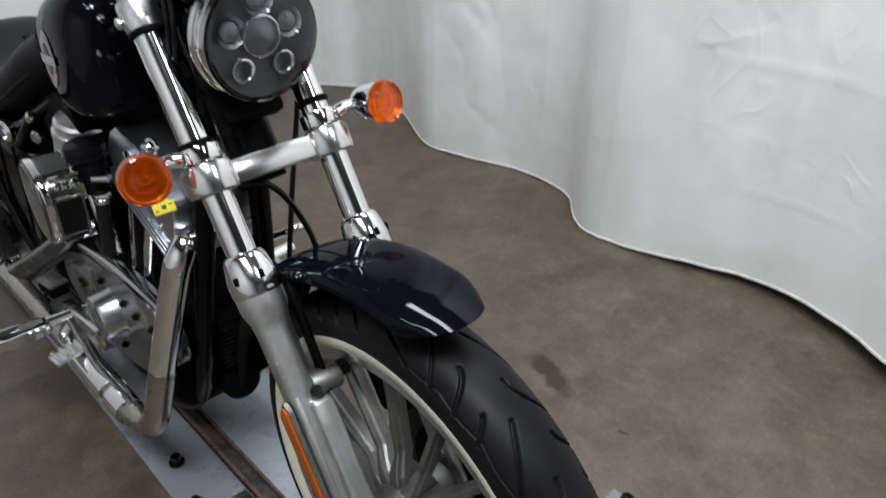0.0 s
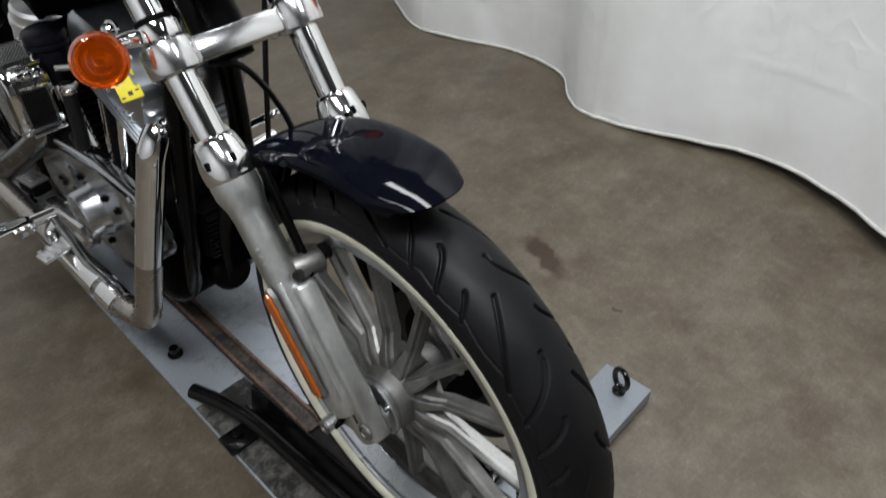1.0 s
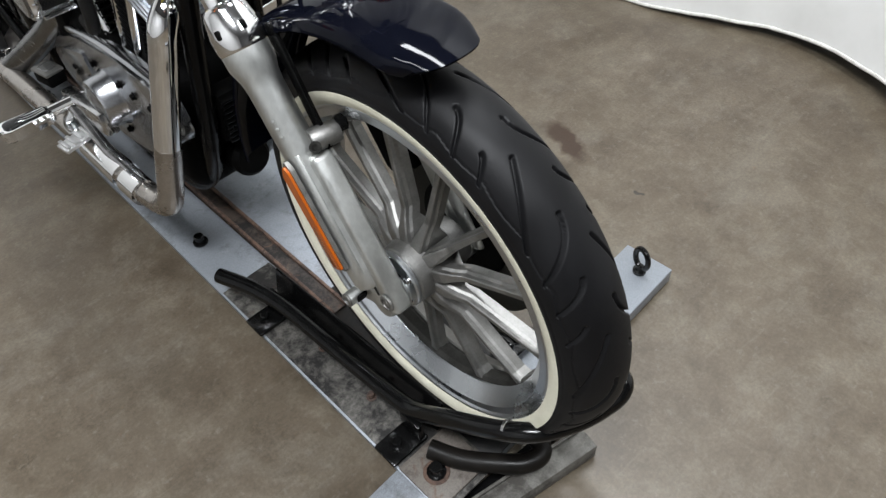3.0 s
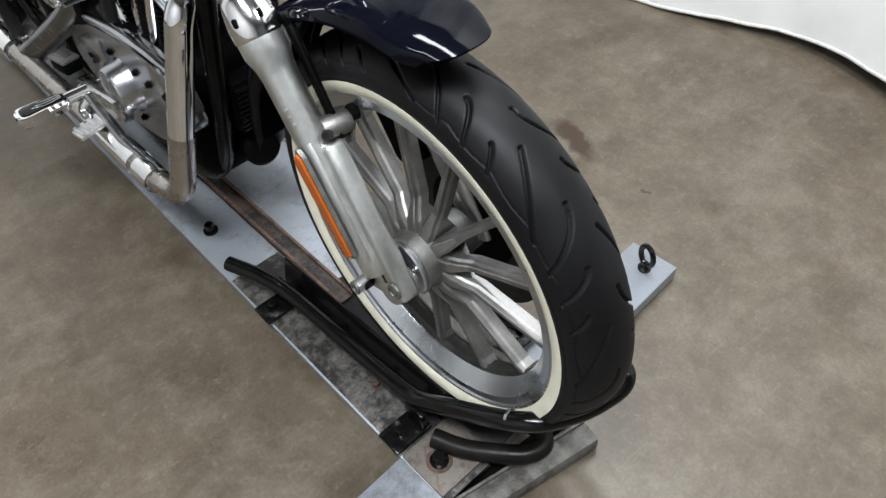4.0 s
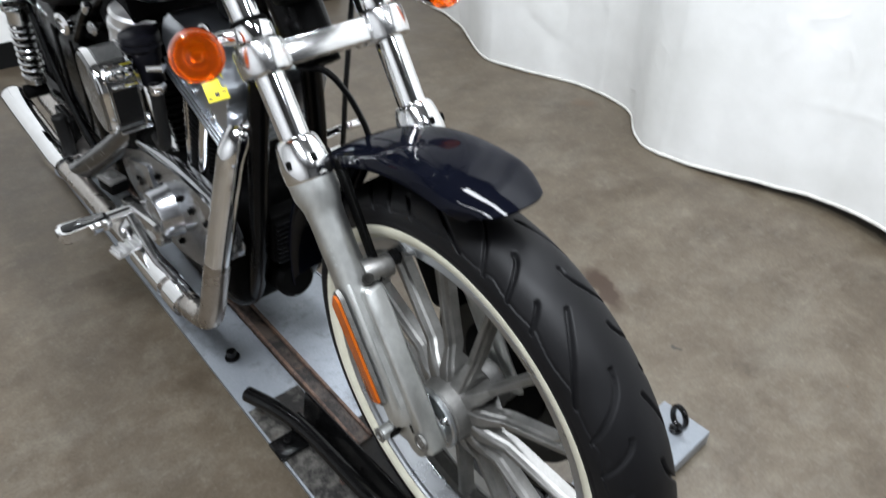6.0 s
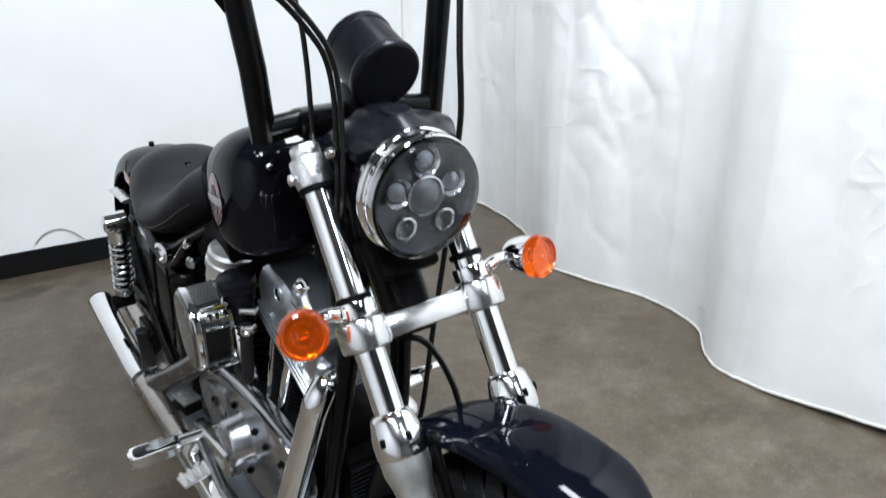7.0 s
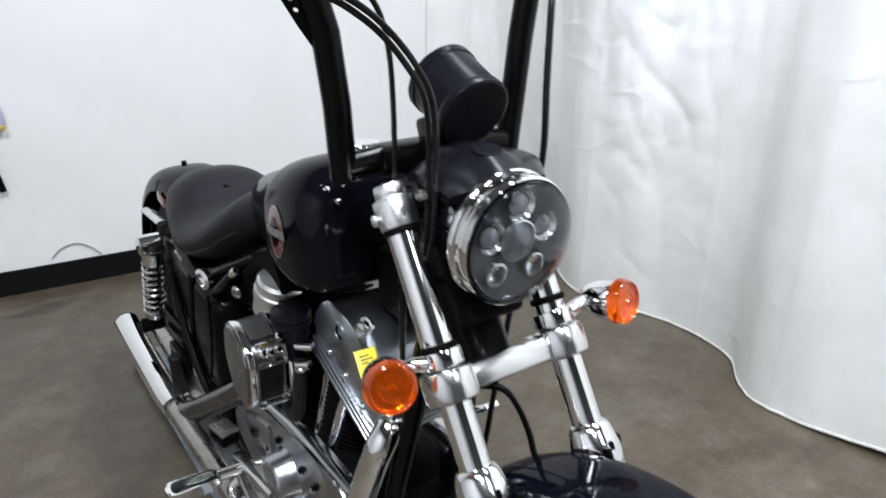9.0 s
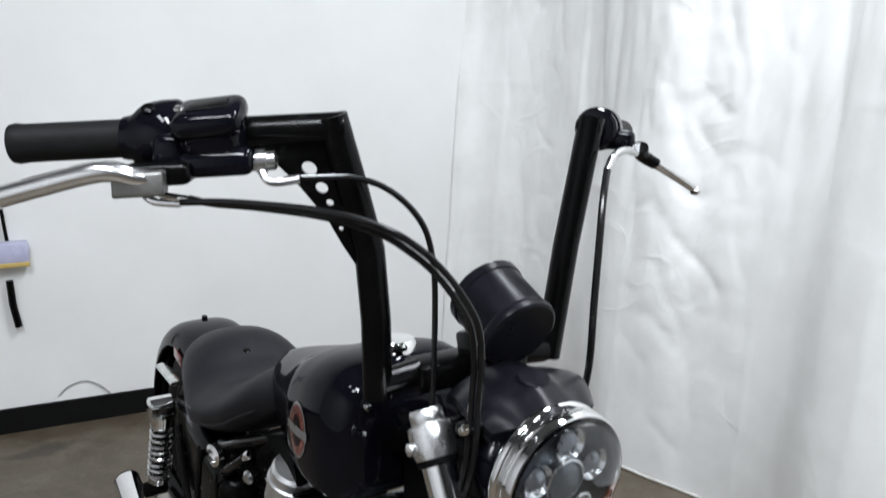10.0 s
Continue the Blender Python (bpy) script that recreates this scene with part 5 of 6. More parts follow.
def tank_ring(y, v, n=72):
    """One section: rounded crown, straight sides, tight lower corners."""
    hw, z0, z1, p = v
    zs, out = z0 + (z1 - z0) * 0.45, []
    for i in range(n):
        a = 2 * math.pi * i / n
        c, q = math.cos(a), math.sin(a)
        e = p if q > 0 else p + 3.0
        w = hw * (1 - 0.14 * max(0, q))
        h = (z1 - zs) if q > 0 else (zs - z0)
        out.append(Vector((w * math.copysign(abs(c) ** (2 / e), c), y, zs + h * math.copysign(abs(q) ** (2 / e), q))))
    return out


def tank(moto):
    rings = []
    #       y     hw     z0     z1   p
    keys = [(0.552, 0.090, 0.800, 0.925, 3.4), (0.556, 0.104, 0.790, 0.940, 3.8), (0.563, 0.115, 0.782, 0.950, 4.2), (0.575, 0.124, 0.775, 0.959, 4.4), (0.60, 0.130, 0.771, 0.966, 4.4), (0.63, 0.131, 0.770, 0.966, 4.4), (0.66, 0.130, 0.770, 0.960, 4.4),
            (0.72, 0.123, 0.772, 0.941, 4.0), (0.78, 0.110, 0.776, 0.912, 3.4), (0.86, 0.090, 0.782, 0.884, 2.8), (0.93, 0.066, 0.785, 0.860, 2.4), (0.975, 0.035, 0.800, 0.842, 2.1)]
    ks = smooth_keys(keys, 0.012)
    for y in sorted([0.552, 0.553, 0.5545, 0.556, 0.558, 0.561, 0.564, 0.568, 0.573, 0.579, 0.586] + list(np.linspace(0.594, 0.975, 40))):
        v = [float(np.interp(y, ks[:, 0], ks[:, k])) for k in range(1, 5)]
        rings.append([Vector((p.x, p.y, p.z)) for p in tank_ring(y, v)])
    # the blunt nose closes in three smaller rings
    nose = rings[0]
    mid = sum(nose, Vector()) / len(nose)
    for scale, back in ((0.965, 0.0022), (0.90, 0.0036), (0.6, 0.0048), (0.05, 0.0052)):
        rings.insert(0, [mid + (q - mid) * scale - Vector((0, back, 0)) for q in nose])
    tk = part("fuel_tank", rings_bm(rings), PAINT, moto, "gloss black fuel tank with a blunt nose")
    bolt((-0.081, 0.552, 0.924), (0, -1, 0.1), 0.0042, 0.006, CHROME, tk, "nose_stud")
    part("fuel_cap", lathe([(0.034, -0.01), (0.034, 0.006), (0.030, 0.012), (0.012, 0.015), (0.0005, 0.0155)], frame_of((0.0, 0.63, 0.966), (0, 0.08, 1)), 36), CHROME, tk, "chrome fuel cap")
    # tank badge as plain shapes lying on the side
    bm_shape = [("badge_oval", [(0.034 * math.cos(a), 0.042 * math.sin(a)) for a in (2 * math.pi * k / 28 for k in range(28))], DECAL_GREY, -0.0004), ("badge_ring", [(0.031 * math.cos(a), 0.038 * math.sin(a)) for a in (2 * math.pi * k / 28 for k in range(28))], DECAL_RED, 0.0), ("badge_bar", [(-0.040, -0.007), (0.040, -0.007), (0.040, 0.007), (-0.040, 0.007)], DECAL_GREY, 0.0012),
                ("badge_centre", [(0.017 * math.cos(a), 0.024 * math.sin(a)) for a in (2 * math.pi * k / 20 for k in range(20))], PAINT, 0.0006)]
    for n, poly, mat, lift in bm_shape:
        tmp = bmesh.new()
        f = tmp.faces.new([tmp.verts.new((px, py, 0)) for px, py in poly])
        bmesh.ops.triangulate(tmp, faces=[f])
        bmesh.ops.subdivide_edges(tmp, edges=tmp.edges[:], cuts=3, use_grid_fill=True)
        for v in tmp.verts:
            y, z = 0.664 + v.co.x, 0.852 + v.co.y - v.co.x * 0.15
            hw, z0, z1, p = [float(np.interp(y, ks[:, 0], ks[:, k])) for k in range(1, 5)]
            zc = z0 + (z1 - z0) * 0.45
            hh = (z1 - zc) if z > zc else (zc - z0)
            p = p if z > zc else p + 3.0
            s = max(-0.98, min(0.98, (z - zc) / hh))
            sn = math.copysign(abs(s) ** (p / 2), s)
            cs = math.sqrt(max(0, 1 - sn * sn))
            w = hw * (1 - 0.14 * max(0, sn)) * cs ** (2 / p)
            v.co = Vector((-w - 0.0015 - lift, y, z))
        part(n, tmp, mat, tk)


def seat(moto):
    ks = smooth_keys([(0.86, 0.060, 0.775, 0.835, 2.4), (0.90, 0.085, 0.745, 0.842, 2.5), (0.96, 0.112, 0.705, 0.826, 2.7), (1.03, 0.132, 0.660, 0.775, 2.8), (1.10, 0.144, 0.632, 0.738, 2.8), (1.17, 0.150, 0.612, 0.719, 2.8), (1.22, 0.146, 0.605, 0.728, 2.8), (1.26, 0.138, 0.603, 0.752, 2.7), (1.31, 0.128, 0.606, 0.768, 2.6),
                   (1.37, 0.112, 0.615, 0.758, 2.6), (1.43, 0.092, 0.63, 0.728, 2.4), (1.48, 0.06, 0.645, 0.69, 2.2)])
    rings = []
    for y in np.linspace(0.86, 1.48, 70):
        v = [float(np.interp(y, ks[:, 0], ks[:, k])) for k in range(1, 5)]
        rings.append(super_ring(y, 0, v[0], v[1], v[2], v[3], 36, 0.84))
    st = part("seat", rings_bm(rings), LEATHER, moto, "black vinyl solo seat with a raised rear bolster")
    part("seat_button", lathe([(0.010, -0.006), (0.010, -0.001), (0.007, 0.001), (0.0005, 0.002)], frame_of((-0.005, 1.245, 0.742), (0, -0.5, 1)), 20), BLACK, st)
    for sgn in (-1, 1):
        for ang, y0, y1 in ((-18, 0.93, 1.40),):
            line = []
            for y in np.linspace(y0, y1, 24):
                hw, z0, z1, p = [float(np.interp(y, ks[:, 0], ks[:, k])) for k in range(1, 5)]
                c, q = math.cos(radians(ang)), math.sin(radians(ang))
                line.append((sgn * hw * (1 - 0.16 * max(0, q)) * abs(c) ** (2 / p), y, (z0 + z1) / 2 + (z1 - z0) / 2 * math.copysign(abs(q) ** (2 / p), q)))
            part("piping", sweep(line, 0.0028, 8), LEATHER, st)
    # rear fender
    fr, c = [], Vector((0, 1.50, 0.345))
    for k in range(31):
        a = radians(118 - 150 * k / 30)
        row_o, row_i = [], []
        for j in range(15):
            w = -1 + 2 * j / 14
            r = 0.372 - 0.055 * abs(w) ** 3
            row_o.append(c + Vector((0.088 * math.sin(w * 1.4) / math.sin(1.4), r * math.cos(a), r * math.sin(a))))
            row_i.append(c + Vector((0.084 * math.sin(w * 1.4) / math.sin(1.4), (r - 0.003) * math.cos(a), (r - 0.003) * math.sin(a))))
        fr.append(row_o + row_i[::-1])
    fd = part("rear_fender", rings_bm(fr), PAINT, moto, "gloss black rear fender")
    part("fender_decal", box((0.002, 0.06, 0.026), pose(-0.093, 1.49, 0.655, 8), 0.0005), DECAL_RED, fd)
    part("fender_stud", lathe([(0.004, -0.005), (0.004, 0.004), (0.007, 0.005), (0.007, 0.015), (0.005, 0.017)], pose(0.0, 1.585, 0.700), 14), BLACK, fd)
    for sgn in (-1, 1):
        part("fender_strut", sweep([(sgn * 0.121, 1.385, 0.633), (sgn * 0.119, 1.545, 0.618)], 0.015, 12, None, 0.4), BRUSHED, moto, "bright metal fender strut")


def shocks(moto):
    for sgn in (-1, 1):
        a, b = Vector((sgn * 0.158, 1.355, 0.60)), Vector((sgn * 0.165, 1.425, 0.362))
        ax = (b - a).normalized()
        L = (b - a).length
        m = frame_of(a, ax)
        sh = part("shock_absorber", lathe([(0.012, 0), (0.012, L)], m, 20), BLACK, moto, "rear shock with a chrome coil spring")
        coil = [m @ Vector((0.023 * math.cos(t), 0.023 * math.sin(t), 0.045 + (L - 0.085) * t / (2 * math.pi * 9))) for t in (2 * math.pi * 9 * i / 180 for i in range(181))]
        part("spring", sweep(coil, 0.0044, 8), CHROME_WORN, sh)
        part("top_cover", lathe([(0.020, 0.018), (0.026, 0.02), (0.026, 0.05), (0.02, 0.055)], m, 28), CHROME, sh)
        part("lower_cup", lathe([(0.02, L - 0.05), (0.025, L - 0.045), (0.025, L - 0.03), (0.016, L - 0.02)], m, 28), CHROME_WORN, sh)
        part("top_mount", lathe([(0.020, -0.02), (0.024, -0.016), (0.024, 0.03), (0.018, 0.034)], frame_of(a, (sgn, 0, 0)), 24), CHROME, sh)
        part("lower_mount", lathe([(0.016, -0.02), (0.018, -0.016), (0.018, 0.03), (0.012, 0.034)], frame_of(b, (sgn, 0, 0)), 24), MATTE, sh)


def bike_frame(moto):
    for sgn in (-1, 1):
        part("frame_tube", sweep(spline([(sgn * 0.02, 0.385, 0.86), (sgn * 0.04, 0.405, 0.72), (sgn * 0.055, 0.445, 0.52), (sgn * 0.06, 0.50, 0.32), (sgn * 0.06, 0.57, 0.20), (sgn * 0.065, 0.68, 0.15), (sgn * 0.07, 0.95, 0.145), (sgn * 0.075, 1.10, 0.18)], 8), 0.0165, 14), BLACK, moto, "black steel frame tube")
        part("frame_tube", sweep(spline([(sgn * 0.03, 0.46, 0.90), (sgn * 0.05, 0.75, 0.79), (sgn * 0.08, 1.0, 0.66), (sgn * 0.10, 1.15, 0.59), (sgn * 0.115, 1.38, 0.59)], 8), 0.0165, 14), BLACK, moto, "black steel frame tube")
        part("frame_tube", sweep(spline([(sgn * 0.09, 1.05, 0.62), (sgn * 0.10, 1.08, 0.45), (sgn * 0.10, 1.10, 0.24)], 8), 0.015, 14), BLACK, moto, "black steel frame tube")
        part("swingarm", sweep([(sgn * 0.10, 1.06, 0.33), (sgn * 0.125, 1.53, 0.345)], 0.02, 14), BLACK, moto, "black swingarm")
    part("steering_neck", lathe([(0.034, -0.01), (0.036, 0.0), (0.036, 0.19), (0.034, 0.20)], frame_of(on_fork(0, 0.51, -0.06), U), 28), BLACK, moto)
    part("regulator", box((0.085, 0.03, 0.11), pose(0.0, 0.478, 0.385, 12), 0.004), MATTE, moto, "black finned regulator on the frame tubes")
    for k in range(9):
        part("regulator_fin", box((0.080, 0.020, 0.0045), pose(0, 0.467 - 0.0018 * k, 0.340 + 0.0108 * k, 12), 0.001), BLACK, moto)
    part("oil_filter", lathe([(0.036, -0.05), (0.038, -0.045), (0.038, 0.04), (0.03, 0.05)], frame_of((0.0, 0.53, 0.255), (0, -0.95, 0.2)), 28), MATTE, moto)
    part("belly_pan", box((0.15, 0.20, 0.045), pose(0, 0.80, 0.175), 0.012), MATTE, moto)


def cylinder(moto, base, topp, front):
    ax = (topp - base).normalized()
    m = frame_of(base, ax)
    L = (topp - base).length
    prof = [(0.056, 0)]
    h = 0.012
    while h < L * 0.54:
        prof += [(0.058, h), (0.080, h + 0.0015), (0.080, h + 0.0045), (0.058, h + 0.006)]
        h += 0.0125
    shine = HEADPOL if front else MATTE
    cy = part("cylinder", lathe(prof, m, 36), MATTE, moto, "black finned engine cylinder")
    hz = L * 0.56
    sh = -0.028 if front else 0.004
    for k in range(3):
        part("head_fin", box((0.178, 0.206 - 0.002 * k, 0.007), m @ pose(0, sh, hz + 0.004 + k * 0.0125), 0.003), shine, cy)
    part("head_core", box((0.160, 0.192, 0.055), m @ pose(0, sh, hz + 0.012), 0.012), CAST_DARK if front else MATTE, cy)
    side = m @ Matrix(((0, 0, 1, -0.084), (1, 0, 0, sh), (0, 1, 0, hz + 0.034), (0, 0, 0, 1)))
    if front:
        outline = [(0.108, 0.0), (0.110, 0.040), (0.090, 0.096), (0.02, 0.118), (-0.06, 0.112), (-0.100, 0.09), (-0.100, 0.0)]
    else:
        outline = [(0.098, 0.0), (0.098, 0.09), (-0.098, 0.09), (-0.098, 0.0)]
    part("rocker_box", prism(round_poly(outline, 0.02), 0.168, side, 0.006), shine, cy, "smooth polished aluminium rocker box")
    plug = Vector((-0.0845, 0.560, 0.716)) if front else m @ Vector((-0.0845, 0.01, hz + 0.080))
    part("plug_ring", lathe([(0.0165, -0.001), (0.0160, 0.0025), (0.0120, 0.0030), (0.0115, 0.0005)], frame_of(plug, (-1, 0, 0)), 24, None, False), shine, cy)
    part("hex_plug", lathe([(0.0118, -0.001), (0.0112, 0.0012), (0.0075, 0.0014), (0.0065, -0.002), (0.0005, -0.002)], frame_of(plug, (-1, 0, 0)), 12), MATTE, cy, "dark socket plug")
    for sy in (-0.06, 0.0, 0.05):
        bolt(m @ Vector((-0.0835, sh + sy, hz + 0.045)), m.to_3x3() @ Vector((-1, 0, 0)), 0.004, 0.005, CHROME, cy)
    for k in (-1, 1):
        p0 = base + Vector((-0.072, k * 0.022, -0.02))
        p1 = m @ Vector((0, 0, L * 0.56)) + Vector((-0.068, k * 0.03, 0.0))
        part("pushrod_tube", sweep([p0, p1], 0.0115, 14), CHROME, moto, "chrome pushrod tube")


def engine(moto):
    part("crankcase", box((0.20, 0.44, 0.26), pose(0.0, 0.75, 0.325), 0.04, None, 3), MATTE, moto, "black engine crankcase")
    cylinder(moto, Vector((0, 0.675, 0.43)), Vector((0, 0.535, 0.755)), True)
    cylinder(moto, Vector((0, 0.765, 0.43)), Vector((0, 0.905, 0.755)), False)
    # gearcase cover with its round nose
    poly = round_poly([(0.47, 0.375), (0.56, 0.305), (0.66, 0.25), (0.80, 0.22), (0.95, 0.245), (1.03, 0.30), (0.97, 0.375), (0.83, 0.43), (0.65, 0.46), (0.52, 0.462)], 0.03)
    mm = Matrix(((0, 0, -1, -0.083), (1, 0, 0, 0), (0, 1, 0, 0), (0, 0, 0, 1)))
    gc = part("gearcase_cover", prism(poly, 0.034, mm, 0.007), GEARPOL, moto, "polished aluminium gearcase cover")
    part("ignition_nose", lathe([(0.060, -0.01), (0.056, 0.004), (0.0515, 0.012), (0.0475, 0.038), (0.0445, 0.042), (0.036, 0.043), (0.034, 0.040), (0.0005, 0.039)], frame_of((-0.112, 0.733, 0.344), (-1, 0, 0), (0, 1, 0)), 48), GEARPOL, gc, "round polished ignition cover")
    part("timer_plate", lathe([(0.033, 0.0), (0.032, 0.003), (0.020, 0.004), (0.018, 0.002), (0.0005, 0.002)], frame_of((-0.151, 0.733, 0.344), (-1, 0, 0), (0, 1, 0)), 36), CAST, gc)
    for y, z in ((0.668, 0.400), (0.616, 0.400), (0.905, 0.335), (0.768, 0.400), (0.820, 0.349), (0.547, 0.409), (0.726, 0.272)):
        bolt((-0.116, y, z), (-1, 0, 0), 0.0055, 0.008, MATTE, gc)
    part("raised_panel", prism(round_poly([(0.80, 0.33), (0.95, 0.285), (0.99, 0.31), (0.94, 0.365), (0.81, 0.405)], 0.012), 0.006, mm @ pose(0, 0, 0.033), 0.002), GEARPOL, gc)
    part("gearcase_rib", sweep(spline([(-0.100, 0.475, 0.452), (-0.102, 0.60, 0.456), (-0.102, 0.74, 0.446), (-0.098, 0.90, 0.412)], 6), 0.0105, 12), GEARPOL, gc)
    part("starter_cover", box((0.10, 0.16, 0.10), pose(-0.06, 0.97, 0.43, 15), 0.02), MATTE, moto)
    # carburettor, intake and chrome canister
    part("carburettor", lathe([(0.0005, 0.0), (0.027, 0.0005), (0.0315, 0.003), (0.0330, 0.007), (0.0330, 0.014), (0.0312, 0.015), (0.0312, 0.017), (0.0335, 0.018), (0.0335, 0.024), (0.029, 0.030), (0.029, 0.045), (0.025, 0.052), (0.025, 0.085)], frame_of((-0.106, 0.690, 0.706), (0, 0, -1)), 36), SATIN, moto, "black carburettor top")
    part("intake", lathe([(0.026, 0), (0.026, 0.12)], frame_of((-0.03, 0.72, 0.645), (-1, 0, 0)), 24), MATTE, moto)
    part("canister", lathe([(0.042, -0.02), (0.0465, -0.014), (0.0465, 0.020), (0.049, 0.022), (0.049, 0.032), (0.0455, 0.034), (0.0455, 0.050), (0.041, 0.056), (0.024, 0.060), (0.012, 0.066), (0.0005, 0.066)], frame_of((-0.068, 0.830, 0.645), (0.10, -0.25, 1)), 36), ALUM, moto, "chrome canister under the seat")
    part("acorn_nut", lathe([(0.011, 0), (0.014, 0.002), (0.014, 0.006), (0.010, 0.007), (0.010, 0.013), (0.007, 0.017), (0.0005, 0.018)], frame_of((-0.062, 0.512, 0.742), (-1, -0.3, 0.2)), 12), CHROME, moto, "chrome acorn nut on the rocker box")
    for a, b, mat in (((-0.115, 0.655, 0.655), (-0.098, 0.63, 0.66), CHROME), ((-0.118, 0.65, 0.625), (-0.105, 0.63, 0.63), CHROME)):
        part("stud", sweep([a, b], 0.007, 12), mat, moto)
    part("breather_hose", sweep(spline([(-0.112, 0.650, 0.628), (-0.115, 0.655, 0.58), (-0.115, 0.668, 0.525), (-0.112, 0.695, 0.498), (-0.108, 0.73, 0.50)], 6), 0.0115, 14), PEGRUB, moto, "dark grey rubber breather hose")
    part("hose_clip", lathe([(0.0125, -0.004), (0.0135, -0.003), (0.0135, 0.003), (0.0125, 0.004)], frame_of((-0.112, 0.650, 0.618), (0, 0, 1)), 18), CHROME, moto)
    # black box added to block the bright view through below the tank
    part("filler_box", box((0.08, 0.08, 0.10), pose(0.01, 0.505, 0.80), 0.012), MATTE, moto, "added black filler box under the tank nose")
    part("horn", lathe([(0.035, 0), (0.04, 0.01), (0.03, 0.03), (0.0005, 0.034)], frame_of((0.02, 0.50, 0.79), (-1, -0.4, 0)), 28), MATTE, moto)
    part("ignition_switch", lathe([(0.018, 0), (0.022, 0.003), (0.022, 0.014), (0.015, 0.018), (0.012, 0.010)], frame_of((-0.128, 1.05, 0.625), (-1, -0.3, 0)), 24), CHROME, moto, "chrome ignition switch")
    ot = part("oil_tank", box((0.11, 0.30, 0.25), pose(-0.086, 1.145, 0.485, 6), 0.03, None, 3), BLACK, moto, "black side oil tank with a stitched cover")
    part("tank_seam", sweep(spline([(-0.1415, 1.02, 0.60), (-0.1425, 1.03, 0.50), (-0.1425, 1.07, 0.385)], 6), 0.003, 8), BLACK, ot)
    part("tank_strap", box((0.004, 0.022, 0.24), pose(-0.1425, 1.16, 0.485, 16), 0.0015), MATTE, ot)
    part("battery_strap", sweep(spline([(-0.145, 1.29, 0.58), (-0.150, 1.22, 0.47), (-0.150, 1.12, 0.36), (-0.140, 1.06, 0.31)], 6), 0.008, 10), BLACK, moto, "black frame rail beside the oil tank")
    lever = part("choke_lever", sweep(spline([(-0.125, 1.02, 0.600), (-0.125, 0.96, 0.645), (-0.122, 0.915, 0.682)], 5), [0.011, 0.008], 12), BLACK, moto, "black lever with a chrome tip under the seat")
    part("lever_tip", lathe([(0.007, -0.012), (0.0085, -0.008), (0.0085, 0.010), (0.006, 0.014)], frame_of((-0.121, 0.905, 0.689), (0.03, -0.75, 0.65)), 16), CHROME, lever)
    part("breather_bolt", lathe([(0.006, -0.03), (0.006, 0.0), (0.011, 0.001), (0.012, 0.008), (0.007, 0.013)], frame_of((-0.118, 0.895, 0.655), (-0.9, -0.4, 0.1)), 16), CHROME_WORN, moto)
    # yellow tag hung on the head by a wire
    mt = pose(-0.092, 0.455, 0.702, -38, -3, -9)
    tg = part("tag", box((0.031, 0.0016, 0.070), mt, 0.0004), YELLOW, moto, "yellow service tag on a wire")
    for w, h, x, z in ((0.014, 0.0018, -0.003, 0.026), (0.018, 0.0018, 0, 0.021), (0.010, 0.0018, -0.004, 0.016), (0.006, 0.006, 0.0, -0.026), (0.005, 0.0022, -0.011, -0.030), (0.005, 0.0022, 0.010, -0.024)):
        part("print_bar", box((w, 0.0006, h), mt @ pose(x, -0.0011, z), 0), INK, tg)
    part("tag_wire", sweep(spline([mt @ Vector((0, 0, 0.034)), (-0.097, 0.482, 0.742), (-0.090, 0.490, 0.752), (-0.082, 0.495, 0.744)], 5), 0.001, 6), CHROME_WORN, tg)


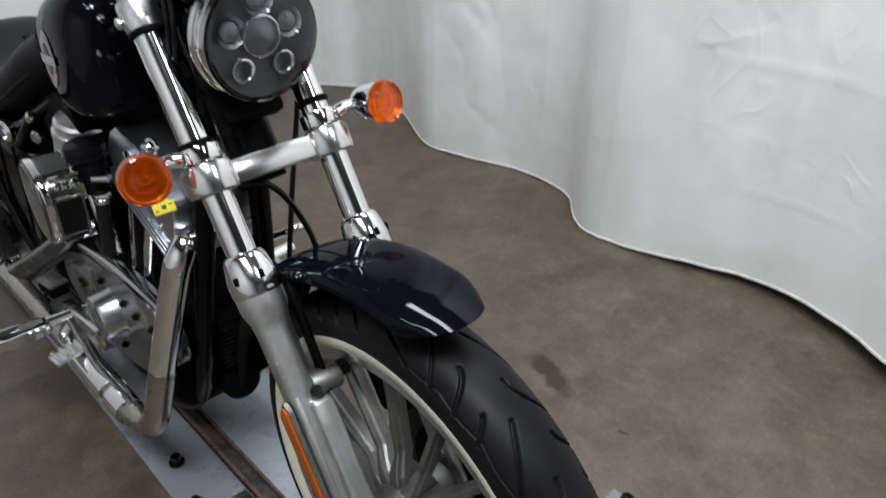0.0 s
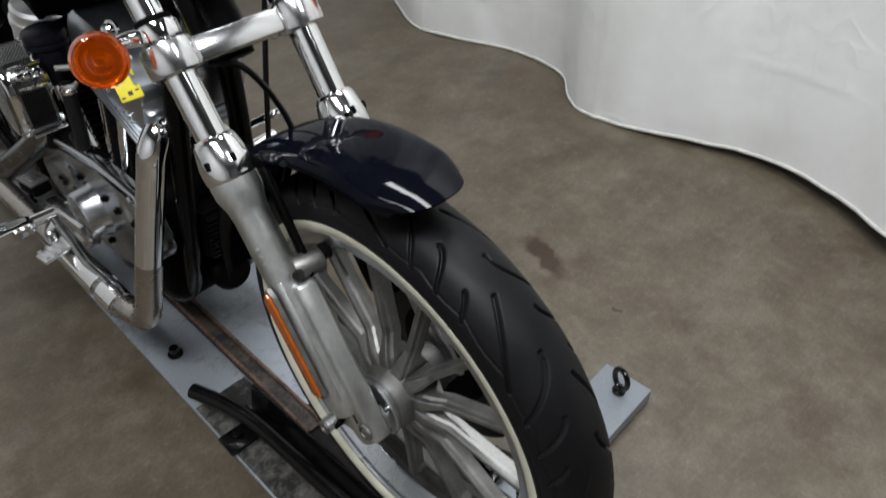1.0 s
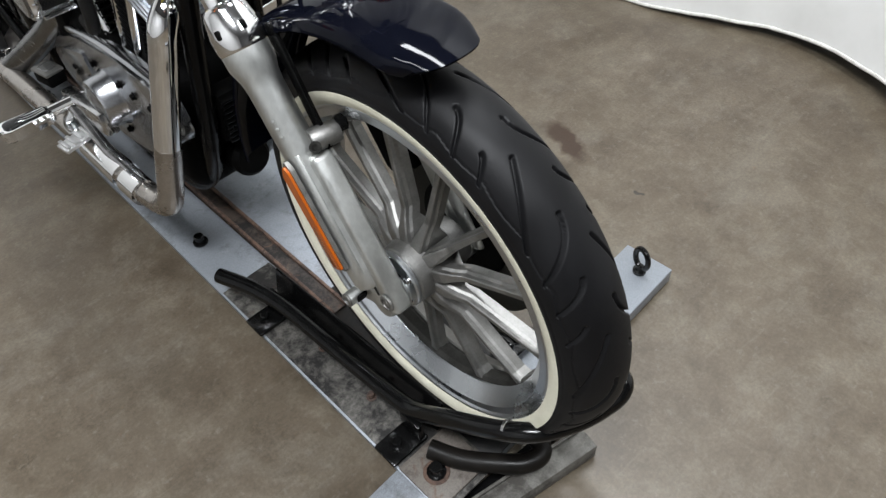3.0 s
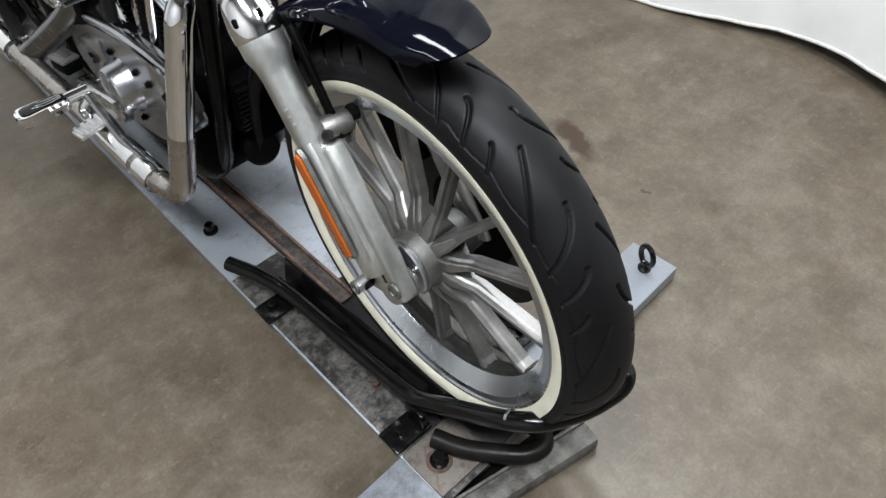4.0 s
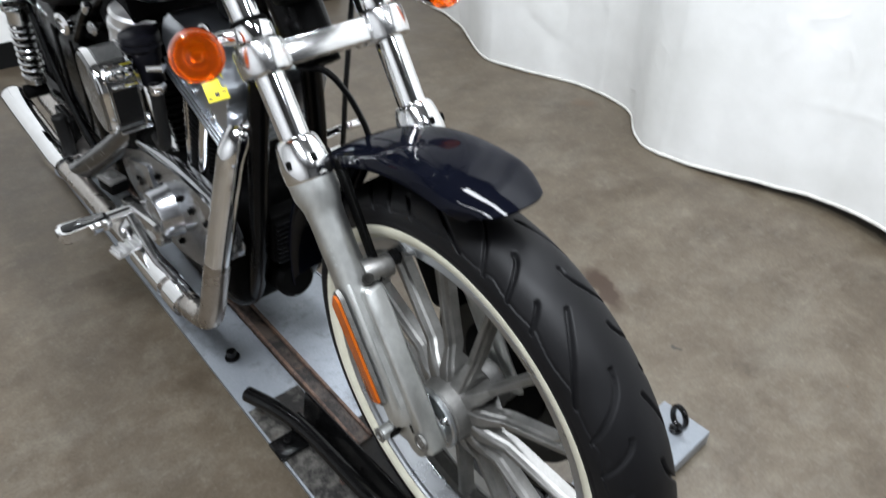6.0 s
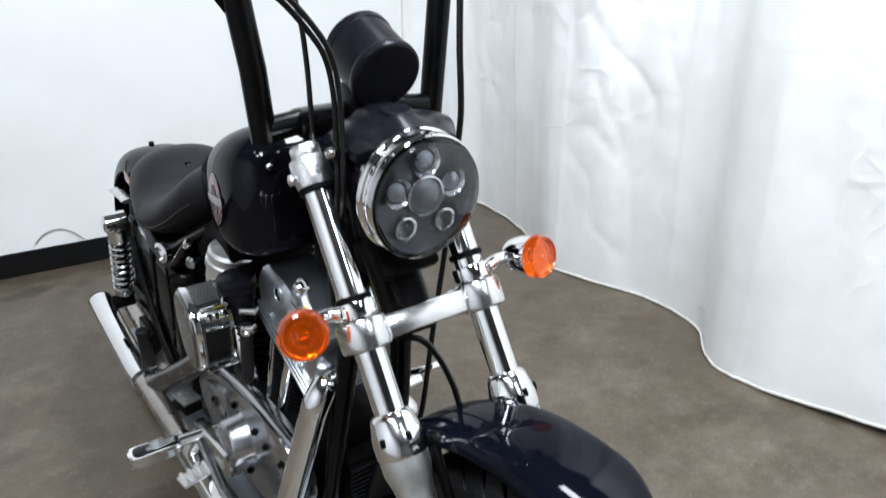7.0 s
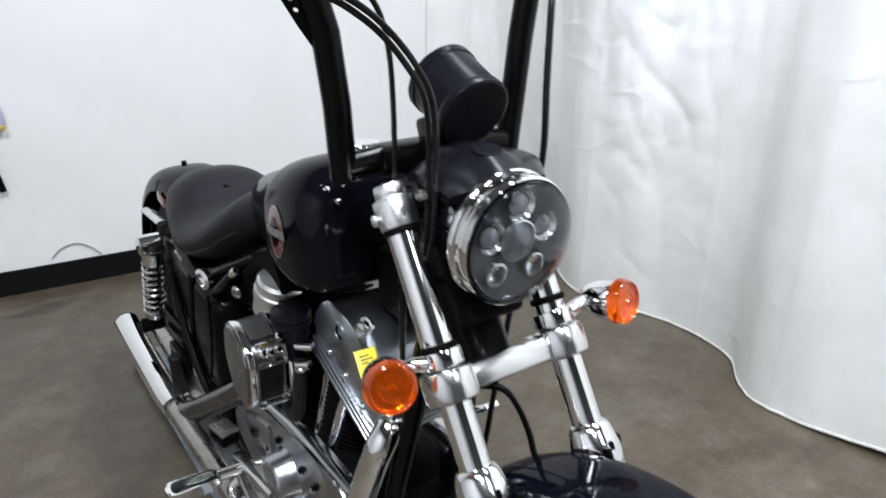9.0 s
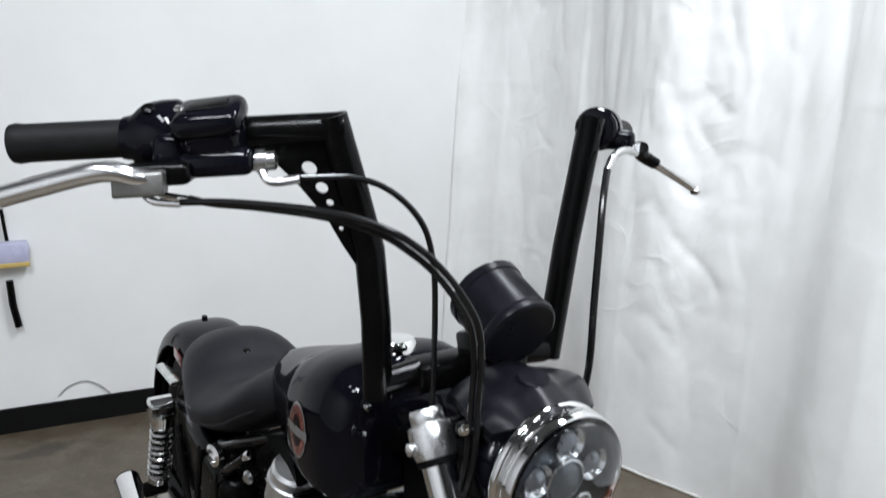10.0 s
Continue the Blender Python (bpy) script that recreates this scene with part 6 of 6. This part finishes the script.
def air_cleaner(moto):
    """Rounded chrome box with wire screens let into its top and front."""
    shape = round_poly([(0.684, 0.546), (0.656, 0.572), (0.652, 0.640), (0.668, 0.671), (0.738, 0.686), (0.776, 0.668), (0.788, 0.604), (0.752, 0.548)], 0.022, 7)
    cy, cz = 0.718, 0.616

    def grown(k):
        return [(cy + (y - cy) * k, cz + (z - cz) * k) for y, z in shape]

    def shell(layers):
        return rings_bm([[Vector((x + (y - cy) * 0.06, y, z)) for y, z in grown(k)] for x, k in layers])

    ac = part("air_cleaner", shell([(-0.126, 0.90), (-0.130, 0.955), (-0.180, 0.955), (-0.184, 0.93)]), DULLCHROME, moto, "chrome air cleaner box with wire screens")
    part("back_rim", shell([(-0.126, 0.93), (-0.127, 1.0), (-0.133, 1.0), (-0.134, 0.95)]), CHROME, ac, "chrome rear rim")
    part("face_rim", shell([(-0.179, 0.95), (-0.180, 1.0), (-0.188, 1.0), (-0.191, 0.975), (-0.191, 0.90)]), CHROME, ac, "chrome front rim")
    part("face_plate", shell([(-0.188, 0.925), (-0.193, 0.915), (-0.1955, 0.88), (-0.196, 0.5)]), DULLCHROME, ac, "dull flat cover plate")

    def screen(name, inside, mat, label):
        pts = [(y, z) for y, z in grown(0.968) if inside(y, z)]
        bm = bmesh.new()
        rows = [[bm.verts.new((x + (y - cy) * 0.06, y, z)) for x in (-0.176, -0.166, -0.150, -0.137)] for y, z in pts]
        for a, b in zip(rows, rows[1:]):
            for i in range(3):
                bm.faces.new((a[i], a[i + 1], b[i + 1], b[i]))
        bmesh.ops.solidify(bm, geom=bm.faces[:], thickness=0.003)
        part(name, bm, mat, ac, label)

    # even points along the sides for the screens to follow
    dense = []
    for (y0, z0), (y1, z1) in zip(shape, shape[1:] + shape[:1]):
        n = max(1, int(math.hypot(y1 - y0, z1 - z0) / 0.004))
        dense += [(y0 + (y1 - y0) * i / n, z0 + (z1 - z0) * i / n) for i in range(n)]
    shape[:] = dense
    screen("top_screen", lambda y, z: z > 0.666 and 0.682 < y < 0.762, SCREEN, "silver wire screen")
    screen("front_screen", lambda y, z: y < 0.668 and 0.566 < z < 0.634, DARKSCREEN, "black wire screen")
    for x0, x1, y, z, r in ((-0.178, -0.136, 0.659, 0.654, 0.0042), (-0.178, -0.136, 0.668, 0.668, 0.0035), (-0.178, -0.136, 0.655, 0.638, 0.003)):
        part("screen_trim", sweep([(x0, y, z), (x1, y, z)], r, 10), CHROME, ac)
    for x, y, z in ((-0.170, 0.657, 0.658), (-0.158, 0.656, 0.657), (-0.144, 0.657, 0.658), (-0.136, 0.672, 0.672)):
        part("screw", lathe([(0.0058, 0.0), (0.0066, 0.003), (0.0045, 0.006), (0.0005, 0.0062)], frame_of((x, y, z), (0, -0.75, 0.65)), 12), CHROME, ac)
    part("drip_edge", sweep([(-0.182, 0.660, 0.560), (-0.130, 0.662, 0.560)], 0.004, 8), CHROME, ac)


def exhaust(moto):
    top = spline([(-0.03, 0.470, 0.618), (-0.064, 0.446, 0.612), (-0.088, 0.440, 0.588), (-0.098, 0.450, 0.545), (-0.117, 0.468, 0.46), (-0.136, 0.485, 0.375)], 8)
    low = spline([(-0.136, 0.485, 0.375), (-0.149, 0.495, 0.315), (-0.158, 0.504, 0.270), (-0.164, 0.520, 0.240), (-0.169, 0.556, 0.226), (-0.175, 0.63, 0.224), (-0.185, 0.90, 0.238), (-0.20, 1.18, 0.258)], 8)
    part("header_shield", sweep(top, 0.0222, 28), CHROME, moto, "chrome front exhaust header")
    part("header_pipe", sweep(low, 0.0225, 24), HOT, moto, "heat-tinted exhaust pipe sweeping under the engine")
    part("pipe_clamp", sweep([(-0.1755, 0.60, 0.222), (-0.177, 0.655, 0.223)], 0.0265, 20), CHROME, moto, "chrome pipe clamp")
    part("pipe_shield", sweep([(-0.177, 0.67, 0.224), (-0.182, 0.80, 0.231)], [0.028, 0.025], 20), CHROME, moto)
    rear = spline([(-0.050, 0.885, 0.56), (-0.070, 0.905, 0.50), (-0.098, 0.955, 0.415), (-0.146, 1.06, 0.325), (-0.186, 1.16, 0.255), (-0.200, 1.24, 0.250)], 8)
    part("rear_header", sweep(rear, 0.0275, 24), DULLCHROME, moto, "wide brushed rear exhaust header")
    part("muffler", sweep([(-0.199, 1.20, 0.252), (-0.200, 1.24, 0.253), (-0.200, 1.52, 0.270), (-0.198, 1.63, 0.275)], [0.028, 0.031, 0.032, 0.032], 32), CHROME, moto, "long chrome muffler")
    part("muffler_tip", lathe([(0.028, -0.01), (0.030, 0.002), (0.032, 0.0), (0.026, -0.03)], frame_of((-0.198, 1.635, 0.275), (0, 1, 0.02)), 32, None, False), BLACK, moto)
    part("muffler", sweep([(-0.135, 1.12, 0.275), (-0.133, 1.17, 0.275), (-0.126, 1.40, 0.28), (-0.124, 1.55, 0.285)], [0.026, 0.032, 0.033, 0.033], 32), HOT, moto, "inner chrome muffler")
    part("muffler_bracket", box((0.02, 0.12, 0.10), pose(-0.15, 1.28, 0.30), 0.006), BLACK, moto)
    peg = part("passenger_peg", lathe([(0.012, 0), (0.0155, 0.002), (0.0160, 0.012), (0.0150, 0.014), (0.0150, 0.085), (0.0165, 0.088), (0.0165, 0.096), (0.013, 0.100)], frame_of((-0.176, 1.222, 0.272), (0.0, 0.02, 1)), 22), PEGRUB, moto, "folded black rubber passenger footpeg")
    part("peg_clevis", box((0.030, 0.034, 0.030), pose(-0.176, 1.218, 0.262, 0, 0, 12), 0.007), CHROME, peg, "chrome footpeg clevis")
    bolt((-0.190, 1.215, 0.264), (-1, -0.3, 0), 0.0065, 0.010, CHROME, peg)


def foot_controls(moto):
    a, b = Vector((-0.203, 0.864, 0.294)), Vector((-0.308, 0.868, 0.287))
    ax = (b - a).normalized()
    pm = frame_of((a + b) / 2, (0, 0, 1), ax)
    outline = round_poly([(-0.050, -0.017), (0.040, -0.022), (0.052, -0.014), (0.052, 0.014), (0.040, 0.022), (-0.050, 0.017)], 0.012)
    pg = part("footpeg", prism(outline, 0.024, pm @ pose(0, 0, -0.012), 0.005), CHROME, moto, "flat chrome footpeg with a black inlay")
    part("inlay", prism(round_poly([(-0.042, -0.012), (0.038, -0.016), (0.044, 0.0), (0.038, 0.016), (-0.042, 0.012)], 0.008), 0.003, pm @ pose(0, 0, 0.0115), 0.001), CABLE, pg, "black rubber inlay")
    for k in (-1, 0, 1):
        part("flame", sweep(spline([pm @ Vector((-0.038, 0.006 * k, 0.0155)), pm @ Vector((-0.01, 0.008 * k + 0.003, 0.0155)), pm @ Vector((0.012 + 0.006 * k, 0.006 * k - 0.002, 0.0155))], 5), [0.003, 0.0006], 8, None, 0.35), CHROME, pg)
    part("peg_mount", sweep([(-0.12, 0.83, 0.31), (-0.16, 0.848, 0.304), (-0.208, 0.864, 0.294)], 0.012, 14), CHROME, pg)
    br = part("brake_pedal", sweep(spline([(-0.147, 0.838, 0.307), (-0.170, 0.848, 0.283), (-0.190, 0.848, 0.262), (-0.192, 0.820, 0.255), (-0.196, 0.800, 0.258)], 6), 0.010, 12, None, 1.4), CHROME_WORN, moto, "ribbed metal brake pedal")
    pm = pose(-0.206, 0.785, 0.264, 0, -4, 8)
    part("pedal_pad", box((0.064, 0.036, 0.008), pm, 0.002), ALUM, br)
    for k in range(4):
        part("rib", box((0.008, 0.036, 0.005), pm @ pose(-0.023 + 0.0155 * k, 0, 0.007), 0.0015), ALUM, br)
    mc = pose(-0.158, 0.970, 0.303, 0, 0, 10) @ Matrix.Diagonal((0.74, 0.74, 0.74, 1))
    rs = part("brake_reservoir", box((0.055, 0.075, 0.035), mc, 0.008), MATTE, moto, "rear brake reservoir with a ribbed cap")
    part("reservoir_cap", box((0.056, 0.076, 0.010), mc @ pose(0, 0, 0.022), 0.004), CAST, rs)
    for k in range(5):
        part("cap_rib", box((0.034, 0.005, 0.003), mc @ pose(0, -0.02 + 0.01 * k, 0.0285), 0.001), CHROME_WORN, rs)
    part("linkage", sweep([(-0.17, 0.87, 0.30), (-0.175, 0.72, 0.255), (-0.165, 0.62, 0.235)], 0.011, 12), CHROME_WORN, moto)
    part("bracket_plate", box((0.03, 0.20, 0.05), pose(-0.155, 0.80, 0.30, -10), 0.008), CHROME_WORN, moto)
    # far side peg and shift lever
    part("footpeg", sweep([(0.13, 0.66, 0.37), (0.24, 0.67, 0.37)], 0.014, 16), CHROME, moto, "chrome footpeg")
    part("shift_lever", sweep(spline([(0.12, 0.60, 0.46), (0.13, 0.53, 0.505), (0.135, 0.49, 0.53), (0.165, 0.485, 0.532)], 6), 0.007, 12), CHROME, moto, "chrome shift lever")
    part("primary_cover", box((0.06, 0.46, 0.20), pose(0.125, 0.75, 0.34), 0.05, None, 3), POLISHED, moto, "polished primary cover")


def motorcycle():
    moto = thing("motorcycle", (0, 0.75, 0.03), "black cruiser motorcycle with chrome forks and tall handlebars on a dolly", "motorcycle")
    wheel(moto, "front_wheel", AX, 0.322, 0.051, 0.252, 0.272, "cast aluminium front wheel with a whitewall tyre")
    for sgn in (-1, 1):
        fork(moto, sgn)
        indicator(moto, sgn)
    part("axle", lathe([(0.0095, -0.10), (0.0095, 0.10)], frame_of(AX, (1, 0, 0)), 16), CHROME_WORN, moto)
    crossbar(moto)
    front_fender(moto)
    headlight(moto)
    handlebar(moto)
    speedometer(moto)
    cables(moto)
    tank(moto)
    seat(moto)
    bike_frame(moto)
    engine(moto)
    air_cleaner(moto)
    exhaust(moto)
    foot_controls(moto)
    shocks(moto)
    wheel(moto, "rear_wheel", Vector((0, 1.50, 0.352)), 0.315, 0.062, 0.215, 0.235, "dark cast rear wheel", False, False, CAST_DARK, CAST_DARK)


def wall_clutter():
    hk = thing("hanging_boxes", (-0.37, 2.64, 0.35), "lilac and yellow cards hung on the white wall", "cards")
    part("card", box((0.13, 0.05, 0.07), pose(-0.378, 2.614, 0.683), 0.006), LILAC, hk, "lilac card box")
    part("card_base", box((0.13, 0.052, 0.018), pose(-0.378, 2.614, 0.641), 0.004), OCHRE, hk)
    part("strap", sweep([(-0.378, 2.620, 0.58), (-0.374, 2.620, 0.49), (-0.362, 2.620, 0.41)], 0.012, 10), BLACK, hk)
    part("hook", sweep([(-0.373, 2.635, 0.71), (-0.383, 2.630, 0.83)], 0.006, 8), BLACK, hk)
    hs = thing("grey_cord", (-0.15, 2.62, 0.1), "thin grey cord loop leaning on the wall", "cord")
    part("cord", sweep(spline([(-0.256, 2.629, 0.118), (-0.221, 2.626, 0.150), (-0.169, 2.621, 0.163), (-0.123, 2.616, 0.142), (-0.084, 2.612, 0.101)], 6), 0.0022, 8), GREYWALL, hs)


room()
curtain()
wheel_stand()
motorcycle()
wall_clutter()
